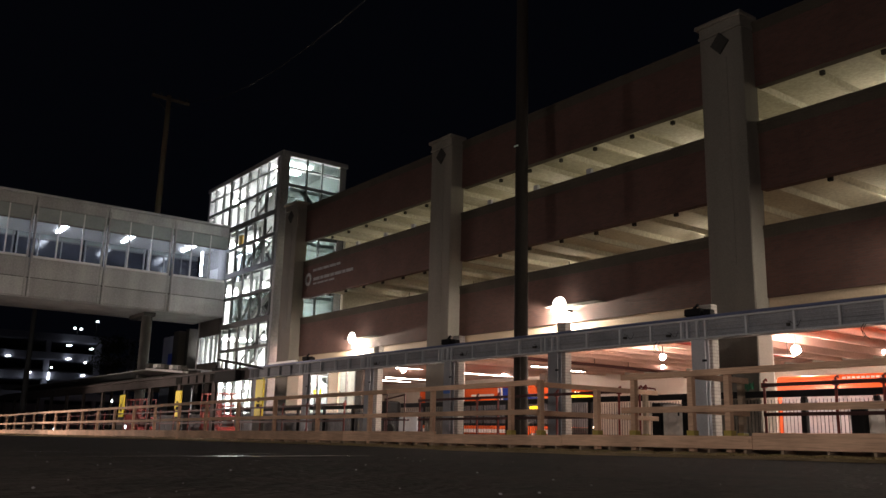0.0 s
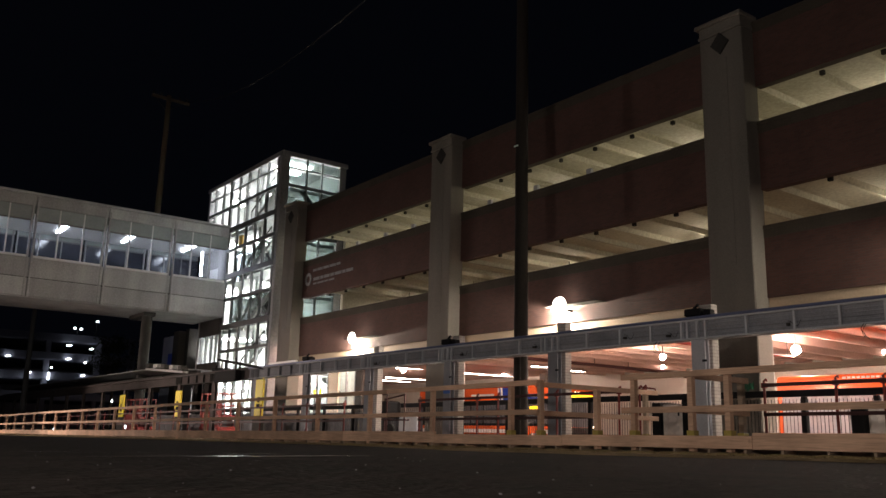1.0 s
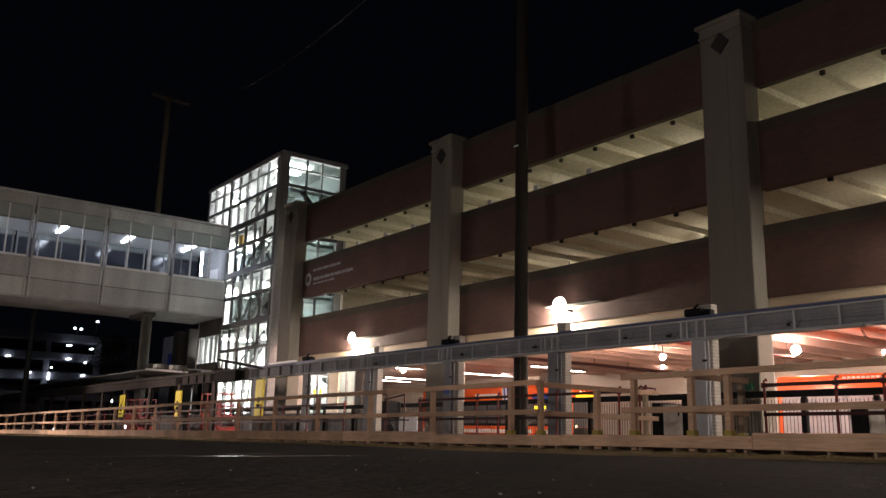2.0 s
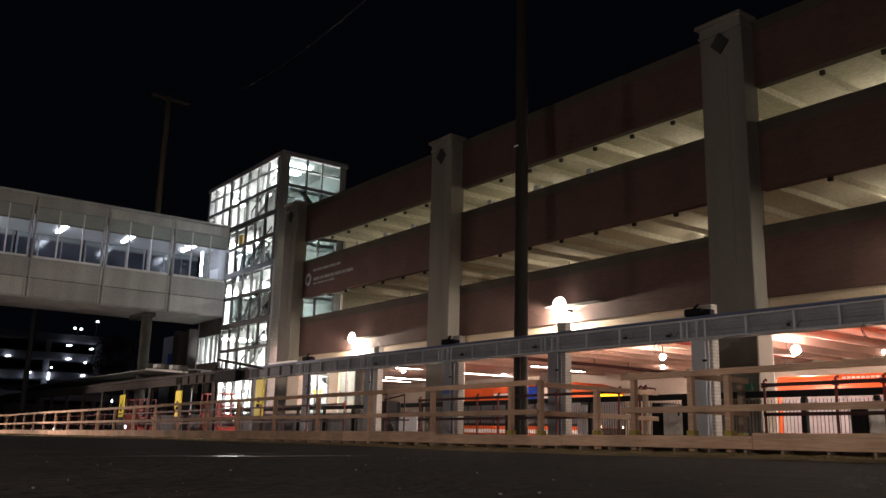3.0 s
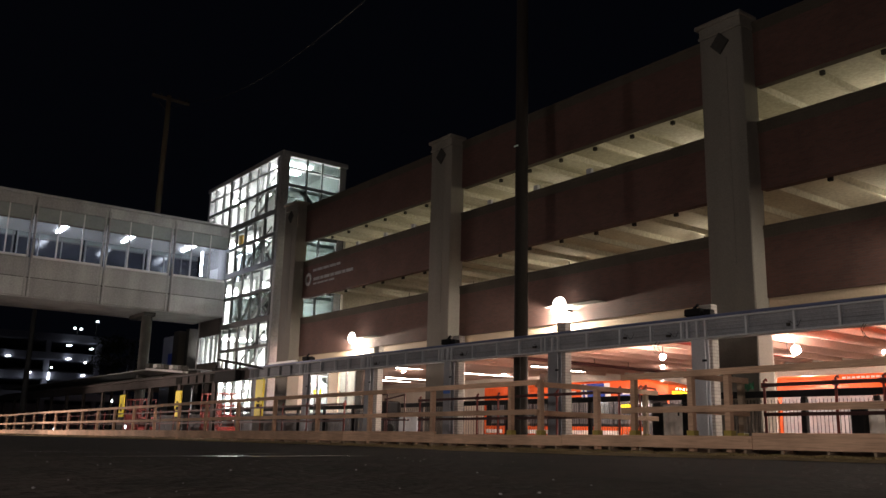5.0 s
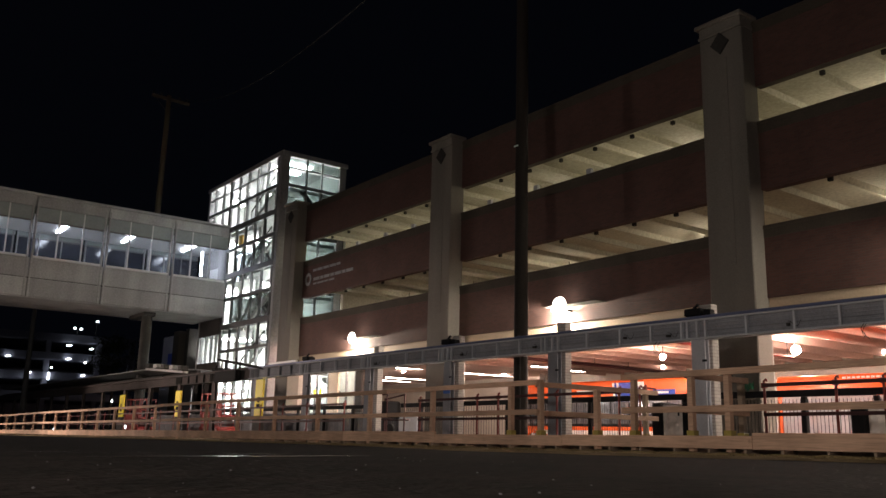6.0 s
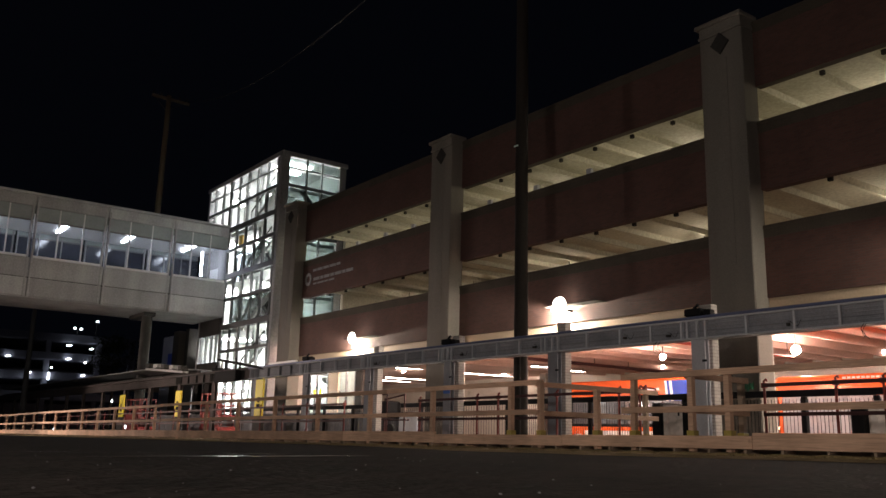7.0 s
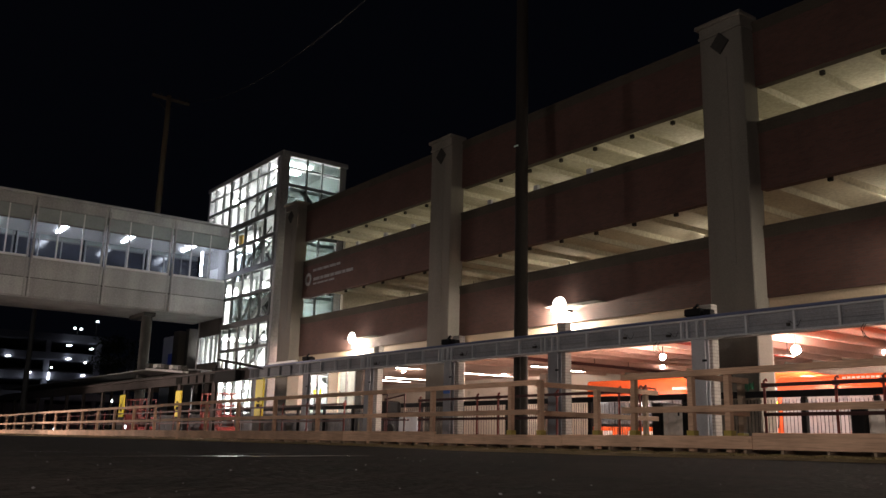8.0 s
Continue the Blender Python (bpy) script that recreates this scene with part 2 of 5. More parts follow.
def part(name, bm, material, parent=None, label=""):
    """Links a bmesh, drawn in the world's metres, as one mesh under its thing or part."""
    o = ORIGIN.get(parent.name, Vector()) if parent else Vector()
    bmesh.ops.recalc_face_normals(bm, faces=bm.faces)
    bm.transform(Matrix.Translation(-o))
    me = bpy.data.meshes.new(name)
    bm.to_mesh(me)
    bm.free()
    me.materials.append(material)
    ob = new(name, me)
    if parent:
        ob.parent = parent
    ORIGIN[ob.name] = o
    return tagged(ob, label)


def same(name, like, parent, shift):
    """A further part on the mesh of one already made, moved by shift."""
    ob = new(name, like.data)
    ob.parent = parent
    ob.location = shift
    ORIGIN[ob.name] = ORIGIN.get(like.name, Vector())
    return ob


def smooth(ob):
    for p in ob.data.polygons:
        p.use_smooth = True
    return ob


def grade(x):
    """The road falls gently along the garage."""
    return 0.008 * x - 0.02


# ---- ground ----
def make_ground():
    bm = B()
    xs = [-900, -300, -150, -100, -80, -60, -50, -40, -32, -26, -20, -16, -12, -8, -4, 0, 4, 10, 30, 120, 600]
    ys = [-500, -120, -40, -12, -4, 0, 3, 6, 9, 10.2, 12, 16, 22, 30, 50, 120, 600]
    grid = []
    for x in xs:
        row = []
        for y in ys:
            z = grade(max(-100, min(30, x)))
            row.append(bm.verts.new((x, y, z)))
        grid.append(row)
    for i in range(len(xs) - 1):
        for j in range(len(ys) - 1):
            bm.faces.new((grid[i][j], grid[i + 1][j], grid[i + 1][j + 1], grid[i][j + 1]))
    tagged(part("ground", bm, ASPHALT), "dark worn asphalt road with faint pale streaks", "road", kind="structure")


make_ground()


def make_verge():
    """Straw and dirt along the foot of the timber sill."""
    rng = random.Random(4)
    bm = B()
    for i in range(4200):
        x = -3.0 - 60 * rng.random() ** 1.7
        y = 9.75 + rng.gauss(0, 0.26)
        z = grade(x)
        h, a = rng.uniform(0.008, 0.045), rng.uniform(0, 6.3)
        r = rng.uniform(0.02, 0.09)
        v = [bm.verts.new((x + r * math.cos(a + k), y + r * math.sin(a + k) * 0.6, z)) for k in (0, 2.1, 4.2)]
        top = bm.verts.new((x + rng.uniform(-.03, .03), y, z + h))
        for k in range(3):
            bm.faces.new((v[k], v[(k + 1) % 3], top))
    tagged(part("grass_verge", bm, STRAW), "dry straw and dirt along the timber sill", "dry grass", kind="stuff")


make_verge()


def make_wattle():
    """A lumpy straw roll laid along the foot of the sill."""
    rng = random.Random(17)
    x = 1.0
    k = 0
    while x > -16.0:
        L = rng.uniform(2.1, 2.7)
        w = thing("straw_wattle", (x, 9.7, grade(x)), "lumpy yellow straw roll lying along the timber sill", "straw roll", "straw rolls")
        bm = B()
        prev = None
        n, seg = 26, 9
        for i in range(n + 1):
            u = i / n
            px_ = x - L * u
            r = (0.012 + 0.010 * abs(math.sin(9.5 * u + k)) + rng.uniform(-0.003, 0.004)) * (0.45 if i in (0, n) else 1.0)
            yc = 9.7 + 0.04 * math.sin(5 * u + 2 * k)
            ring = [bm.verts.new((px_, yc + 2.2 * r * math.cos(2 * math.pi * j / seg) + rng.uniform(-0.004, 0.004), grade(px_) + r * 0.9 + r * math.sin(2 * math.pi * j / seg))) for j in range(seg)]
            if prev:
                for j in range(seg):
                    bm.faces.new((prev[j], prev[(j + 1) % seg], ring[(j + 1) % seg], ring[j]))
            else:
                bm.faces.new(ring)
            prev = ring
        bm.faces.new(prev)
        smooth(part("roll", bm, STRAW, w))
        x -= L + rng.uniform(0.0, 0.12)
        k += 1


make_wattle()


def make_dirt_strip():
    rng = random.Random(9)
    bm = B()
    prev = None
    x = 2.0
    while x > -80:
        near = float(np.interp(-x, (2, 4, 6, 9, 14, 20), (7.9, 7.5, 6.9, 6.8, 8.6, 9.5)))
        a = bm.verts.new((x, near + rng.uniform(-0.2, 0.2), grade(x) + 0.004))
        b = bm.verts.new((x, 10.5, grade(x) + 0.012))
        if prev:
            bm.faces.new((prev[0], prev[1], b, a))
        prev = (a, b)
        x -= 0.35
    tagged(part("dirt_strip", bm, DIRT), "strip of dirt and straw along the sill", "dirt", kind="structure")


make_dirt_strip()

def make_bay_floor():
    bm = B()
    v = [bm.verts.new((x, y, z)) for x in (-118.0, 14.0) for y in (20.5, 48.0) for z in (-1.2, -0.10)]
    for q in ((0, 1, 3, 2), (4, 6, 7, 5), (0, 4, 5, 1), (2, 3, 7, 6), (0, 2, 6, 4), (1, 5, 7, 3)):
        bm.faces.new([v[i] for i in q])
    tagged(part("bay_floor", bm, FLOORCON), "pale concrete floor of the bus bay", "floor", kind="structure")


make_bay_floor()

def make_gravel():
    rng = random.Random(11)
    bm = B()
    for i in range(150):
        d = 1.0 + 9 * rng.random() ** 1.4
        a = radians(rng.uniform(20, 88))
        x, y = -d * math.sin(a), d * math.cos(a)
        if y > 9.8:
            continue
        r = rng.uniform(0.0012, 0.0042)
        m = Matrix.Translation((x, y, grade(x) + r * 0.4)) @ Matrix.Diagonal((r * rng.uniform(0.7, 1.5), r, r * 0.7, 1))
        bmesh.ops.create_icosphere(bm, subdivisions=1, radius=1.0, matrix=m)
    tagged(part("gravel", bm, BARRIER), "scattered grey grit on the asphalt", "gravel", kind="stuff")


make_gravel()

# ---- parking garage ----
BAY = 14.45
COLS = [-15.4 - BAY * k for k in (-2, -1, 0, 1, 2)]
COLW = 1.5
LEVELS = [(4.20, 6.33), (7.42, 9.55), (10.68, 12.81)]
FLOORS = [5.26, 8.48, 11.74]
BACK = 48.0
X_END = -44.3


def make_garage():
    g = thing("parking_garage", (-22, 22, grade(-22)), "brick and concrete parking garage with lit open upper decks", "parking garage")
    # piers with caps and a dark diamond inset
    for c in COLS:
        bm = B()
        box(bm, c, c + COLW, 21.4, 22.12, grade(c) - 0.1, 12.55, 0.03)
        box(bm, c + 0.55, c + COLW - 0.55, 21.385, 21.42, 5.2, 11.7)
        p = part("pier", bm, CONCRETE, g)
        bm = B()
        box(bm, c - 0.04, c + COLW + 0.02, 21.36, 22.14, 12.55, 12.64, 0.02)
        box(bm, c - 0.12, c + COLW + 0.06, 21.28, 22.18, 12.90, 13.04, 0.03)
        box(bm, c + 0.01, c + COLW - 0.02, 21.39, 22.12, 12.64, 12.90)
        part("cap", bm, CONCRETE, p)
        bm = B()
        m = c + COLW / 2
        vs = [(m - 0.33, 12.20), (m, 11.84), (m + 0.33, 12.20), (m, 12.56)]
        f = [bm.verts.new((x, 21.345, z)) for x, z in vs]
        k = [bm.verts.new((x, 21.42, z)) for x, z in vs]
        bm.faces.new(f)
        for i in range(4):
            bm.faces.new((f[i], f[(i + 1) % 4], k[(i + 1) % 4], k[i]))
        part("diamond_inset", bm, DARK, p, "dark diamond tile inset")
        # pale side return towards the ground floor
        bm = B()
        box(bm, c + 0.1, c + COLW - 0.25, 22.13, 22.55, grade(c), 4.2)
        part("pier_back", bm, BLOCK, g)
    # spandrels between the piers
    for i in range(len(COLS) - 1):
        a, b = COLS[i + 1] + COLW, COLS[i]
        for zb, zt in LEVELS:
            bm = B()
            box(bm, a, b, 22.0, 22.28, zb + 0.42, zt - 0.36)
            s = part("spandrel", bm, BRICK, g, "red-brown brick spandrel panel")
            bm = B()
            box(bm, a, b, 21.985, 22.30, zt - 0.36, zt - 0.10)
            box(bm, a, b, 21.96, 22.34, zt - 0.10, zt)
            part("coping", bm, STAINED, s, "concrete coping band")
            bm = B()
            box(bm, a, b, 22.0, 22.28, zb, zb + 0.418)
            part("lower_band", bm, BRICK, s, "brick lower course")
            if zb < 5:
                bm = B()
                box(bm, a, b, 22.06, 22.5, zb - 0.42, zb - 0.002, 0.01)
                part("lintel", bm, LINTEL, s, "tan lintel beam")
    # small fixing bosses under the spandrels
    bm = B()
    for i in range(len(COLS) - 1):
        a, b = COLS[i + 1] + COLW, COLS[i]
        for zb in (7.42, 10.68):
            x = -14.02 - 1.81 * 30
            while x < b - 0.3:
                if x > a + 0.3:
                    box(bm, x - 0.07, x + 0.07, 22.76, 22.88, zb + 0.06, zb + 0.20, 0.012)
                x += 1.81
    part("soffit_bosses", bm, DARK, g)["kind"] = "stuff"
    # decks: slab with double-tee stems under it
    x0, x1 = X_END, COLS[0]
    for z in FLOORS:
        bm = B()
        y1 = BACK if z < 6 else 40.0
        box(bm, x0, x1, 22.3, y1, z - 0.10, z)
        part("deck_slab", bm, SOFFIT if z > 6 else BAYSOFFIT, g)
        x = x0 + 0.35
        stem = None
        while x < x1:
            if stem:
                same("tee_stem", stem, g, (x - x0 - 0.35, 0, 0))
                x += 1.81
                continue
            bm = B()
            top, bot = z - 0.10, z - (0.52 if z < 6 else 0.30)
            q = [(x - 0.12, top), (x - 0.07, bot), (x + 0.07, bot), (x + 0.12, top)]
            f = [bm.verts.new((u, 22.32, v)) for u, v in q]
            k = [bm.verts.new((u, y1 - 0.1, v)) for u, v in q]
            for i in range(3):
                bm.faces.new((f[i], f[i + 1], k[i + 1], k[i]))
            bm.faces.new(f)
            bm.faces.new(k[::-1])
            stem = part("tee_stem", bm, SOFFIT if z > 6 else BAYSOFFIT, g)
            x += 1.81
    # inner beams and columns
    for c in COLS:
        bm = B()
        box(bm, c + 0.4, c + 1.0, 41.2, 41.8, grade(c), 4.50, 0.03)
        part("inner_column", bm, CONCRETE, g)
    bm = B()
    for z in FLOORS[1:]:
        box(bm, x0, x1, 39.6, 40.0, z - 3.14, z - 0.72)
    part("deck_back_wall", bm, WHITEWALL, g)
    bm = B()
    box(bm, -120, x1, BACK, BACK + 0.3, -1.0, 5.1)
    part("back_wall", bm, BAYWALL, g, "cream painted back wall of the bus bay")
    bm = B()
    box(bm, x1, x1 + 0.3, 22.3, BACK, -0.1, 12.0)
    part("end_wall", bm, CONCRETE, g)
    bm = B()
    for z in FLOORS[:2]:
        box(bm, x0 - 0.28, x0 - 0.04, 23.0, 25.48, z, z + 1.0)
    part("end_parapet", bm, CONCRETE, g)
    # short barrier posts behind the middle spandrels
    for x in (-37.67, -35.02, -32.6, -26.93, -24.06, -21.18):
        bm = B()
        box(bm, x - 0.12, x + 0.12, 22.36, 22.5, 8.48, 9.92, 0.01)
        part("barrier_post", bm, GALV, g)
    # bus bay ceiling goes on beyond the garage's end
    bm = B()
    box(bm, -120, x0 - 2, 28, BACK, 5.0, 5.2)
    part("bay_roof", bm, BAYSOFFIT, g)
    # closed end of the upper decks beyond the stair tower
    bm = B()
    box(bm, x0 - 0.3, x0 - 0.02, 25.5, 40.0, 5.2, 12.0)
    part("deck_end_wall", bm, SOFFIT, g)


make_garage()


def make_wall_light(x, z):
    w = thing("wall_light", (x, 21.9, z), "floodlight on the garage spandrel, glaring white", "wall light", "garage wall lights")
    bm = B()
    box(bm, x - 0.05, x + 0.05, 21.74, 21.96, z - 0.08, z - 0.02, 0.01)
    box(bm, x - 0.05, x + 0.05, 21.95, 21.985, z - 0.12, z + 0.02, 0.01)
    part("bracket", bm, DARK, w)
    # overlong shelf added only to block light from the wall above
    bm = B()
    box(bm, x - 0.9, x + 1.7, 21.44, 21.985, z + 0.10, z + 0.12, 0.004)
    part("hood", bm, DARK, w, "dark flat shelf added to cut off the lamp's upward light")
    bm = B()
    bmesh.ops.create_uvsphere(bm, u_segments=18, v_segments=12, radius=0.14)
    bmesh.ops.scale(bm, vec=(1.5, 0.7, 0.65), verts=bm.verts)
    bm.transform(Matrix.Translation((x - 0.36, 21.60, z - 0.03)))
    smooth(part("lens", bm, LAMPGLOW, w, "glowing lens"))
    # weakly glowing disc that imitates glare round the lamp
    bm = B()
    bmesh.ops.create_uvsphere(bm, u_segments=24, v_segments=14, radius=0.29)
    bmesh.ops.scale(bm, vec=(1.12, 0.25, 0.95), verts=bm.verts)
    bm.transform(Matrix.Translation((x + 0.06, 21.32, z + 0.10)))
    smooth(part("glare_disc", bm, SOFTGLOW, w, "round glowing disc added for the lamp's glare"))


for xw, zw in ((-36.05, 4.55), (-21.75, 4.66), (-7.3, 4.75)):
    make_wall_light(xw, zw)


def make_bay_light(x, y, z, size):
    w = thing("ceiling_light", (x, y, z), "round glaring white light under the garage deck; unseen ones are added fill", "ceiling light", "bus bay ceiling lights")
    bm = B()
    rod(bm, (x, y, z + 0.10), (x, y, 5.16), 0.025, 0.025, 8)
    part("stem", bm, DARK, w)
    bm = B()
    rod(bm, (x, y, z + size * 0.8), (x, y, z + size * 0.8 + 0.06), 0.09, 0.06, 18)
    part("housing", bm, DARK, w)
    bm = B()
    bmesh.ops.create_uvsphere(bm, u_segments=18, v_segments=12, radius=size)
    bm.transform(Matrix.Translation((x, y, z)))
    smooth(part("lens", bm, BAYGLOW, w, "glowing lens"))


for xl, yl, rl in ((-28.35, 35.2, 0.15), (-21.6, 36.2, 0.21), (-13.0, 35.2, 0.2)):
    make_bay_light(xl, yl, 4.3, rl)
# unseen row added behind the girder to light the bus side
for xl in (-41.0, -33.5, -26.0, -18.5, -11.0, -4.0):
    make_bay_light(xl, 26.0, 4.2, 0.24)
# unseen fill lamps added between the stems to brighten bay and back wall
for xl, yl in ((-34.2, 30.0), (-56.0, 38.0), (-66.0, 40.0), (-52.0, 45.0), (-44.0, 45.4), (-36.6, 45.4), (-29.5, 45.4), (-22.2, 45.4)):
    make_bay_light(xl, yl, 4.97, 0.12)


# lamplit stem flanks imitated by added glowing wedges
def make_flank_glow(x, y0, y1, z):
    w = thing("flank_glow", (x, y0, z), "glowing wedge bar standing in for a lamplit stem flank", "ceiling light", "bus bay strip lights")
    bm = B()
    box(bm, x - 0.11, x + 0.11, y0, y1, z + 0.05, z + 0.12, 0.01)
    part("housing", bm, DARK, w)
    bm = B()
    # wedge deepens towards its near end, as the lit flank looks from the camera
    v = [bm.verts.new((x + d, y, zz)) for y, w2, za, zb in ((y0 + 0.03, 0.04, z - 0.03, z + 0.05), (y1 - 0.03, 0.008, z + 0.042, z + 0.05)) for d in (-w2, w2) for zz in (za, zb)]
    for q in ((0, 1, 3, 2), (4, 6, 7, 5), (0, 4, 5, 1), (2, 3, 7, 6), (0, 2, 6, 4), (1, 5, 7, 3)):
        bm.faces.new([v[i] for i in q])
    part("lens", bm, FLANKGLOW, w, "glowing wedge in place of a lit stem flank")
    for y in (y0 + 0.3, y1 - 0.3):
        bm = B()
        rod(bm, (x, y, z + 0.12), (x, y, 5.16), 0.015, 0.015, 6)
        part("stem", bm, DARK, w)


for xl, ya_, yb_ in ((-49.1, 32.7, 35.0), (-58.2, 37.8, 42.4), (-61.8, 39.2, 42.8), (-49.1, 37.8, 43.4), (-40.5, 37.3, 39.0), (-41.2, 41.3, 43.0)):
    make_flank_glow(xl, ya_, yb_, 4.55)


def make_deck_light(x, y, z, power):
    w = thing("deck_light", (x, y, z), "small ceiling light under an upper garage deck", "ceiling light", "upper deck lights")
    bm = B()
    box(bm, x - 0.3, x + 0.3, y - 0.12, y + 0.12, z, z + 0.10, 0.02)
    part("housing", bm, GALV, w)
    bm = B()
    rod(bm, (x, y, z + 0.1), (x, y, z + 0.75), 0.02, 0.02, 8)
    part("stem", bm, DARK, w)
    lamp("deck_light_beam", "POINT", (x, y, z - 0.15), power, (1.0, 0.88, 0.66), 0.15)


for zl in (7.72, 10.85):
    for xl in (-5.3, -12.9, -20.6, -28.2, -35.4, -41.5):
        make_deck_light(xl, 28.4, zl, (185 if xl > -32 else 125) if zl > 9 else (72 if xl > -32 else 34))


# ---- stair tower ----
def make_tower():
    x0, x1, y0, y1, top = -58.2, -46.4, 22.0, 26.5, 17.1
    t = thing("stair_tower", (-52, 24, grade(-52)), "glazed stair tower with grey frames, brightly lit inside", "stair tower")
    gz = grade(-52)
    bm = B()
    box(bm, x1 - 0.32, x1 + 0.02, y0 - 0.06, y0 + 0.5, gz, top, 0.02)
    part("corner_post", bm, CLADDING, t)
    bm = B()
    box(bm, x1 - 0.3, x1, y1 - 0.45, y1, gz, top, 0.02)
    part("corner_post", bm, CLADDING, t)
    bm = B()
    box(bm, x0, x0 + 0.3, y0, y0 + 0.4, gz, top, 0.02)
    part("corner_post", bm, CLADDING, t)
    bm = B()
    box(bm, x0 - 0.1, x1 + 0.06, y0 - 0.06, y1 + 0.1, 16.84, top + 0.05, 0.03)
    part("roof", bm, CLADDING, t, "flat roof with a grey metal fascia")
    # back and far walls, plain white inside
    bm = B()
    box(bm, x0, x1 - 0.35, y1 - 0.2, y1 - 0.02, gz, 16.84)
    part("back_wall", bm, TOWERWALL, t)
    bm = B()
    box(bm, x0 + 0.02, x0 + 0.2, y0 + 0.4, y1 - 0.2, gz, 16.84)
    part("side_wall", bm, TOWERWALL, t)
    bm = B()
    box(bm, x0 + 0.3, -54.1, y0 - 0.02, y0 + 0.15, gz, 4.5)
    box(bm, x0 + 0.3, -54.1, y0 - 0.02, y0 + 0.15, 6.35, 7.6)
    part("front_wall", bm, DARK, t, "dark lower front wall")
    bm = B()
    box(bm, x0 + 0.3, -57.0, y0 - 0.02, y0 + 0.15, 7.6, 13.3)
    box(bm, -55.4, -54.2, y0 - 0.02, y0 + 0.15, 7.6, 13.3)
    box(bm, -57.0, -55.4, y0 - 0.02, y0 + 0.15, 11.0, 13.3)
    part("bridge_portal", bm, CLADDING, t, "grey wall round the bridge doorway")
    # pale panel added in place of the whitish lit interior
    bm = B()
    box(bm, -57.0, -55.4, y0 + 0.02, y0 + 0.10, 7.6, 11.0, 0.01)
    part("bridge_door", bm, PALEFRAME, t, "pale panel filling the bridge doorway")
    # transoms and mullions of the front
    zs = [3.70, 5.15, 6.78, 8.58, 10.18, 11.95, 13.38, 15.02, 16.15, 16.90]
    for i, z in enumerate(zs):
        bm = B()
        h = 0.05 if z > 16 else (0.12 if i % 2 else 0.21)
        box(bm, -54.2 if z < 13 else x0 + 0.3, x1 - 0.32, y0 - 0.03, y0 + 0.16, z - h, z + h * 0.6, 0.01)
        part("transom", bm, TOWERFRAME, t)
        bm = B()
        box(bm, x1 - 0.16, x1 + 0.03, y0 + 0.5, y1 - 0.45, z - h, z + h * 0.6, 0.01)
        part("transom", bm, TOWERFRAME, t)
    k = 0
    x = -54.2
    while x < x1 - 0.4:
        bm = B()
        w = 0.16 if k == 0 else 0.055
        box(bm, x - w, x + w, y0 - 0.02, y0 + 0.14, gz, 16.84, 0.01)
        part("mullion", bm, TOWERFRAME, t)
        x += 1.43
        k += 1
    for x in (-56.9, -55.5):
        bm = B()
        box(bm, x - 0.055, x + 0.055, y0 - 0.02, y0 + 0.14, 13.0, 16.84, 0.01)
        part("mullion", bm, TOWERFRAME, t)
    for y in (23.72, 24.77):
        bm = B()
        box(bm, x1 - 0.14, x1 + 0.02, y - 0.05, y + 0.05, gz, 16.84, 0.01)
        part("mullion", bm, TOWERFRAME, t)
    # panes, each its own sheet
    for i in range(len(zs) - 1):
        x = -54.2
        while x < x1 - 0.6:
            bm = B()
            box(bm, x + 0.06, min(x + 1.37, x1 - 0.33), y0 + 0.05, y0 + 0.065, zs[i] + 0.08, zs[i + 1] - 0.13)
            part("pane", bm, WINGLASS, t).visible_shadow = False
            x += 1.43
        if zs[i] > 13:
            bm = B()
            box(bm, x0 + 0.3, -54.35, y0 + 0.05, y0 + 0.065, zs[i] + 0.08, zs[i + 1] - 0.13)
            part("pane", bm, WINGLASS, t).visible_shadow = False
        bm = B()
        box(bm, x1 - 0.08, x1 - 0.065, y0 + 0.5, y1 - 0.45, zs[i] + 0.08, zs[i + 1] - 0.13)
        part("pane", bm, TEALGLASS, t).visible_shadow = False
    bm = B()
    box(bm, x0 + 0.3, -54.35, y0 + 0.05, y0 + 0.065, 4.5, 6.35)
    part("pane", bm, WINGLASS, t).visible_shadow = False
    for x in (-57.5, -56.6, -55.7, -54.9):
        bm = B()
        box(bm, x - 0.05, x + 0.05, y0 - 0.02, y0 + 0.12, 4.5, 6.35)
        part("mullion", bm, TOWERFRAME, t)
    # floors, stair flights with rails, light panels, inside
    LIGHTS = [[(-56.4, 0.6, 23.2, 25.0, 2.78), (-53.0, 0.30, 24.6, 25.8, 2.70), (-49.4, 0.3, 24.3, 25.6, 2.75)],
              [(-56.4, 0.6, 23.2, 25.0, 2.75), (-52.2, 0.5, 24.0, 25.8, 2.86), (-48.2, 0.3, 22.7, 23.6, 2.55)],
              [(-56.4, 0.6, 23.2, 25.0, 2.75), (-53.2, 0.4, 23.6, 25.2, 2.60), (-50.2, 0.7, 24.6, 25.8, 2.90)],
              [(-56.4, 0.6, 22.9, 24.0, 2.75), (-52.4, 0.4, 24.2, 25.4, 2.80)]]
    for k, z in enumerate((3.45, 6.6, 9.95, 13.2)):
        bm = B()
        box(bm, x0 + 0.3, -51.2, y0 + 0.3, y1 - 0.25, z - 0.25, z)
        f = part("landing", bm, TOWERWALL, t)
        bm = B()
        box(bm, -48.0, x1 - 0.4, y0 + 0.3, y1 - 0.25, z + 1.55, z + 1.75)
        part("half_landing", bm, TOWERWALL, t)
        for y, za, zb in ((23.0, z, z + 1.65), (25.0, z + 3.3, z + 1.65)):
            if za > 14 and y > 24:
                continue
            bm = B()
            beam(bm, (-51.2, y, za - 0.1), (-48.0, y, zb - 0.1), 1.5, 0.22)
            n = 9
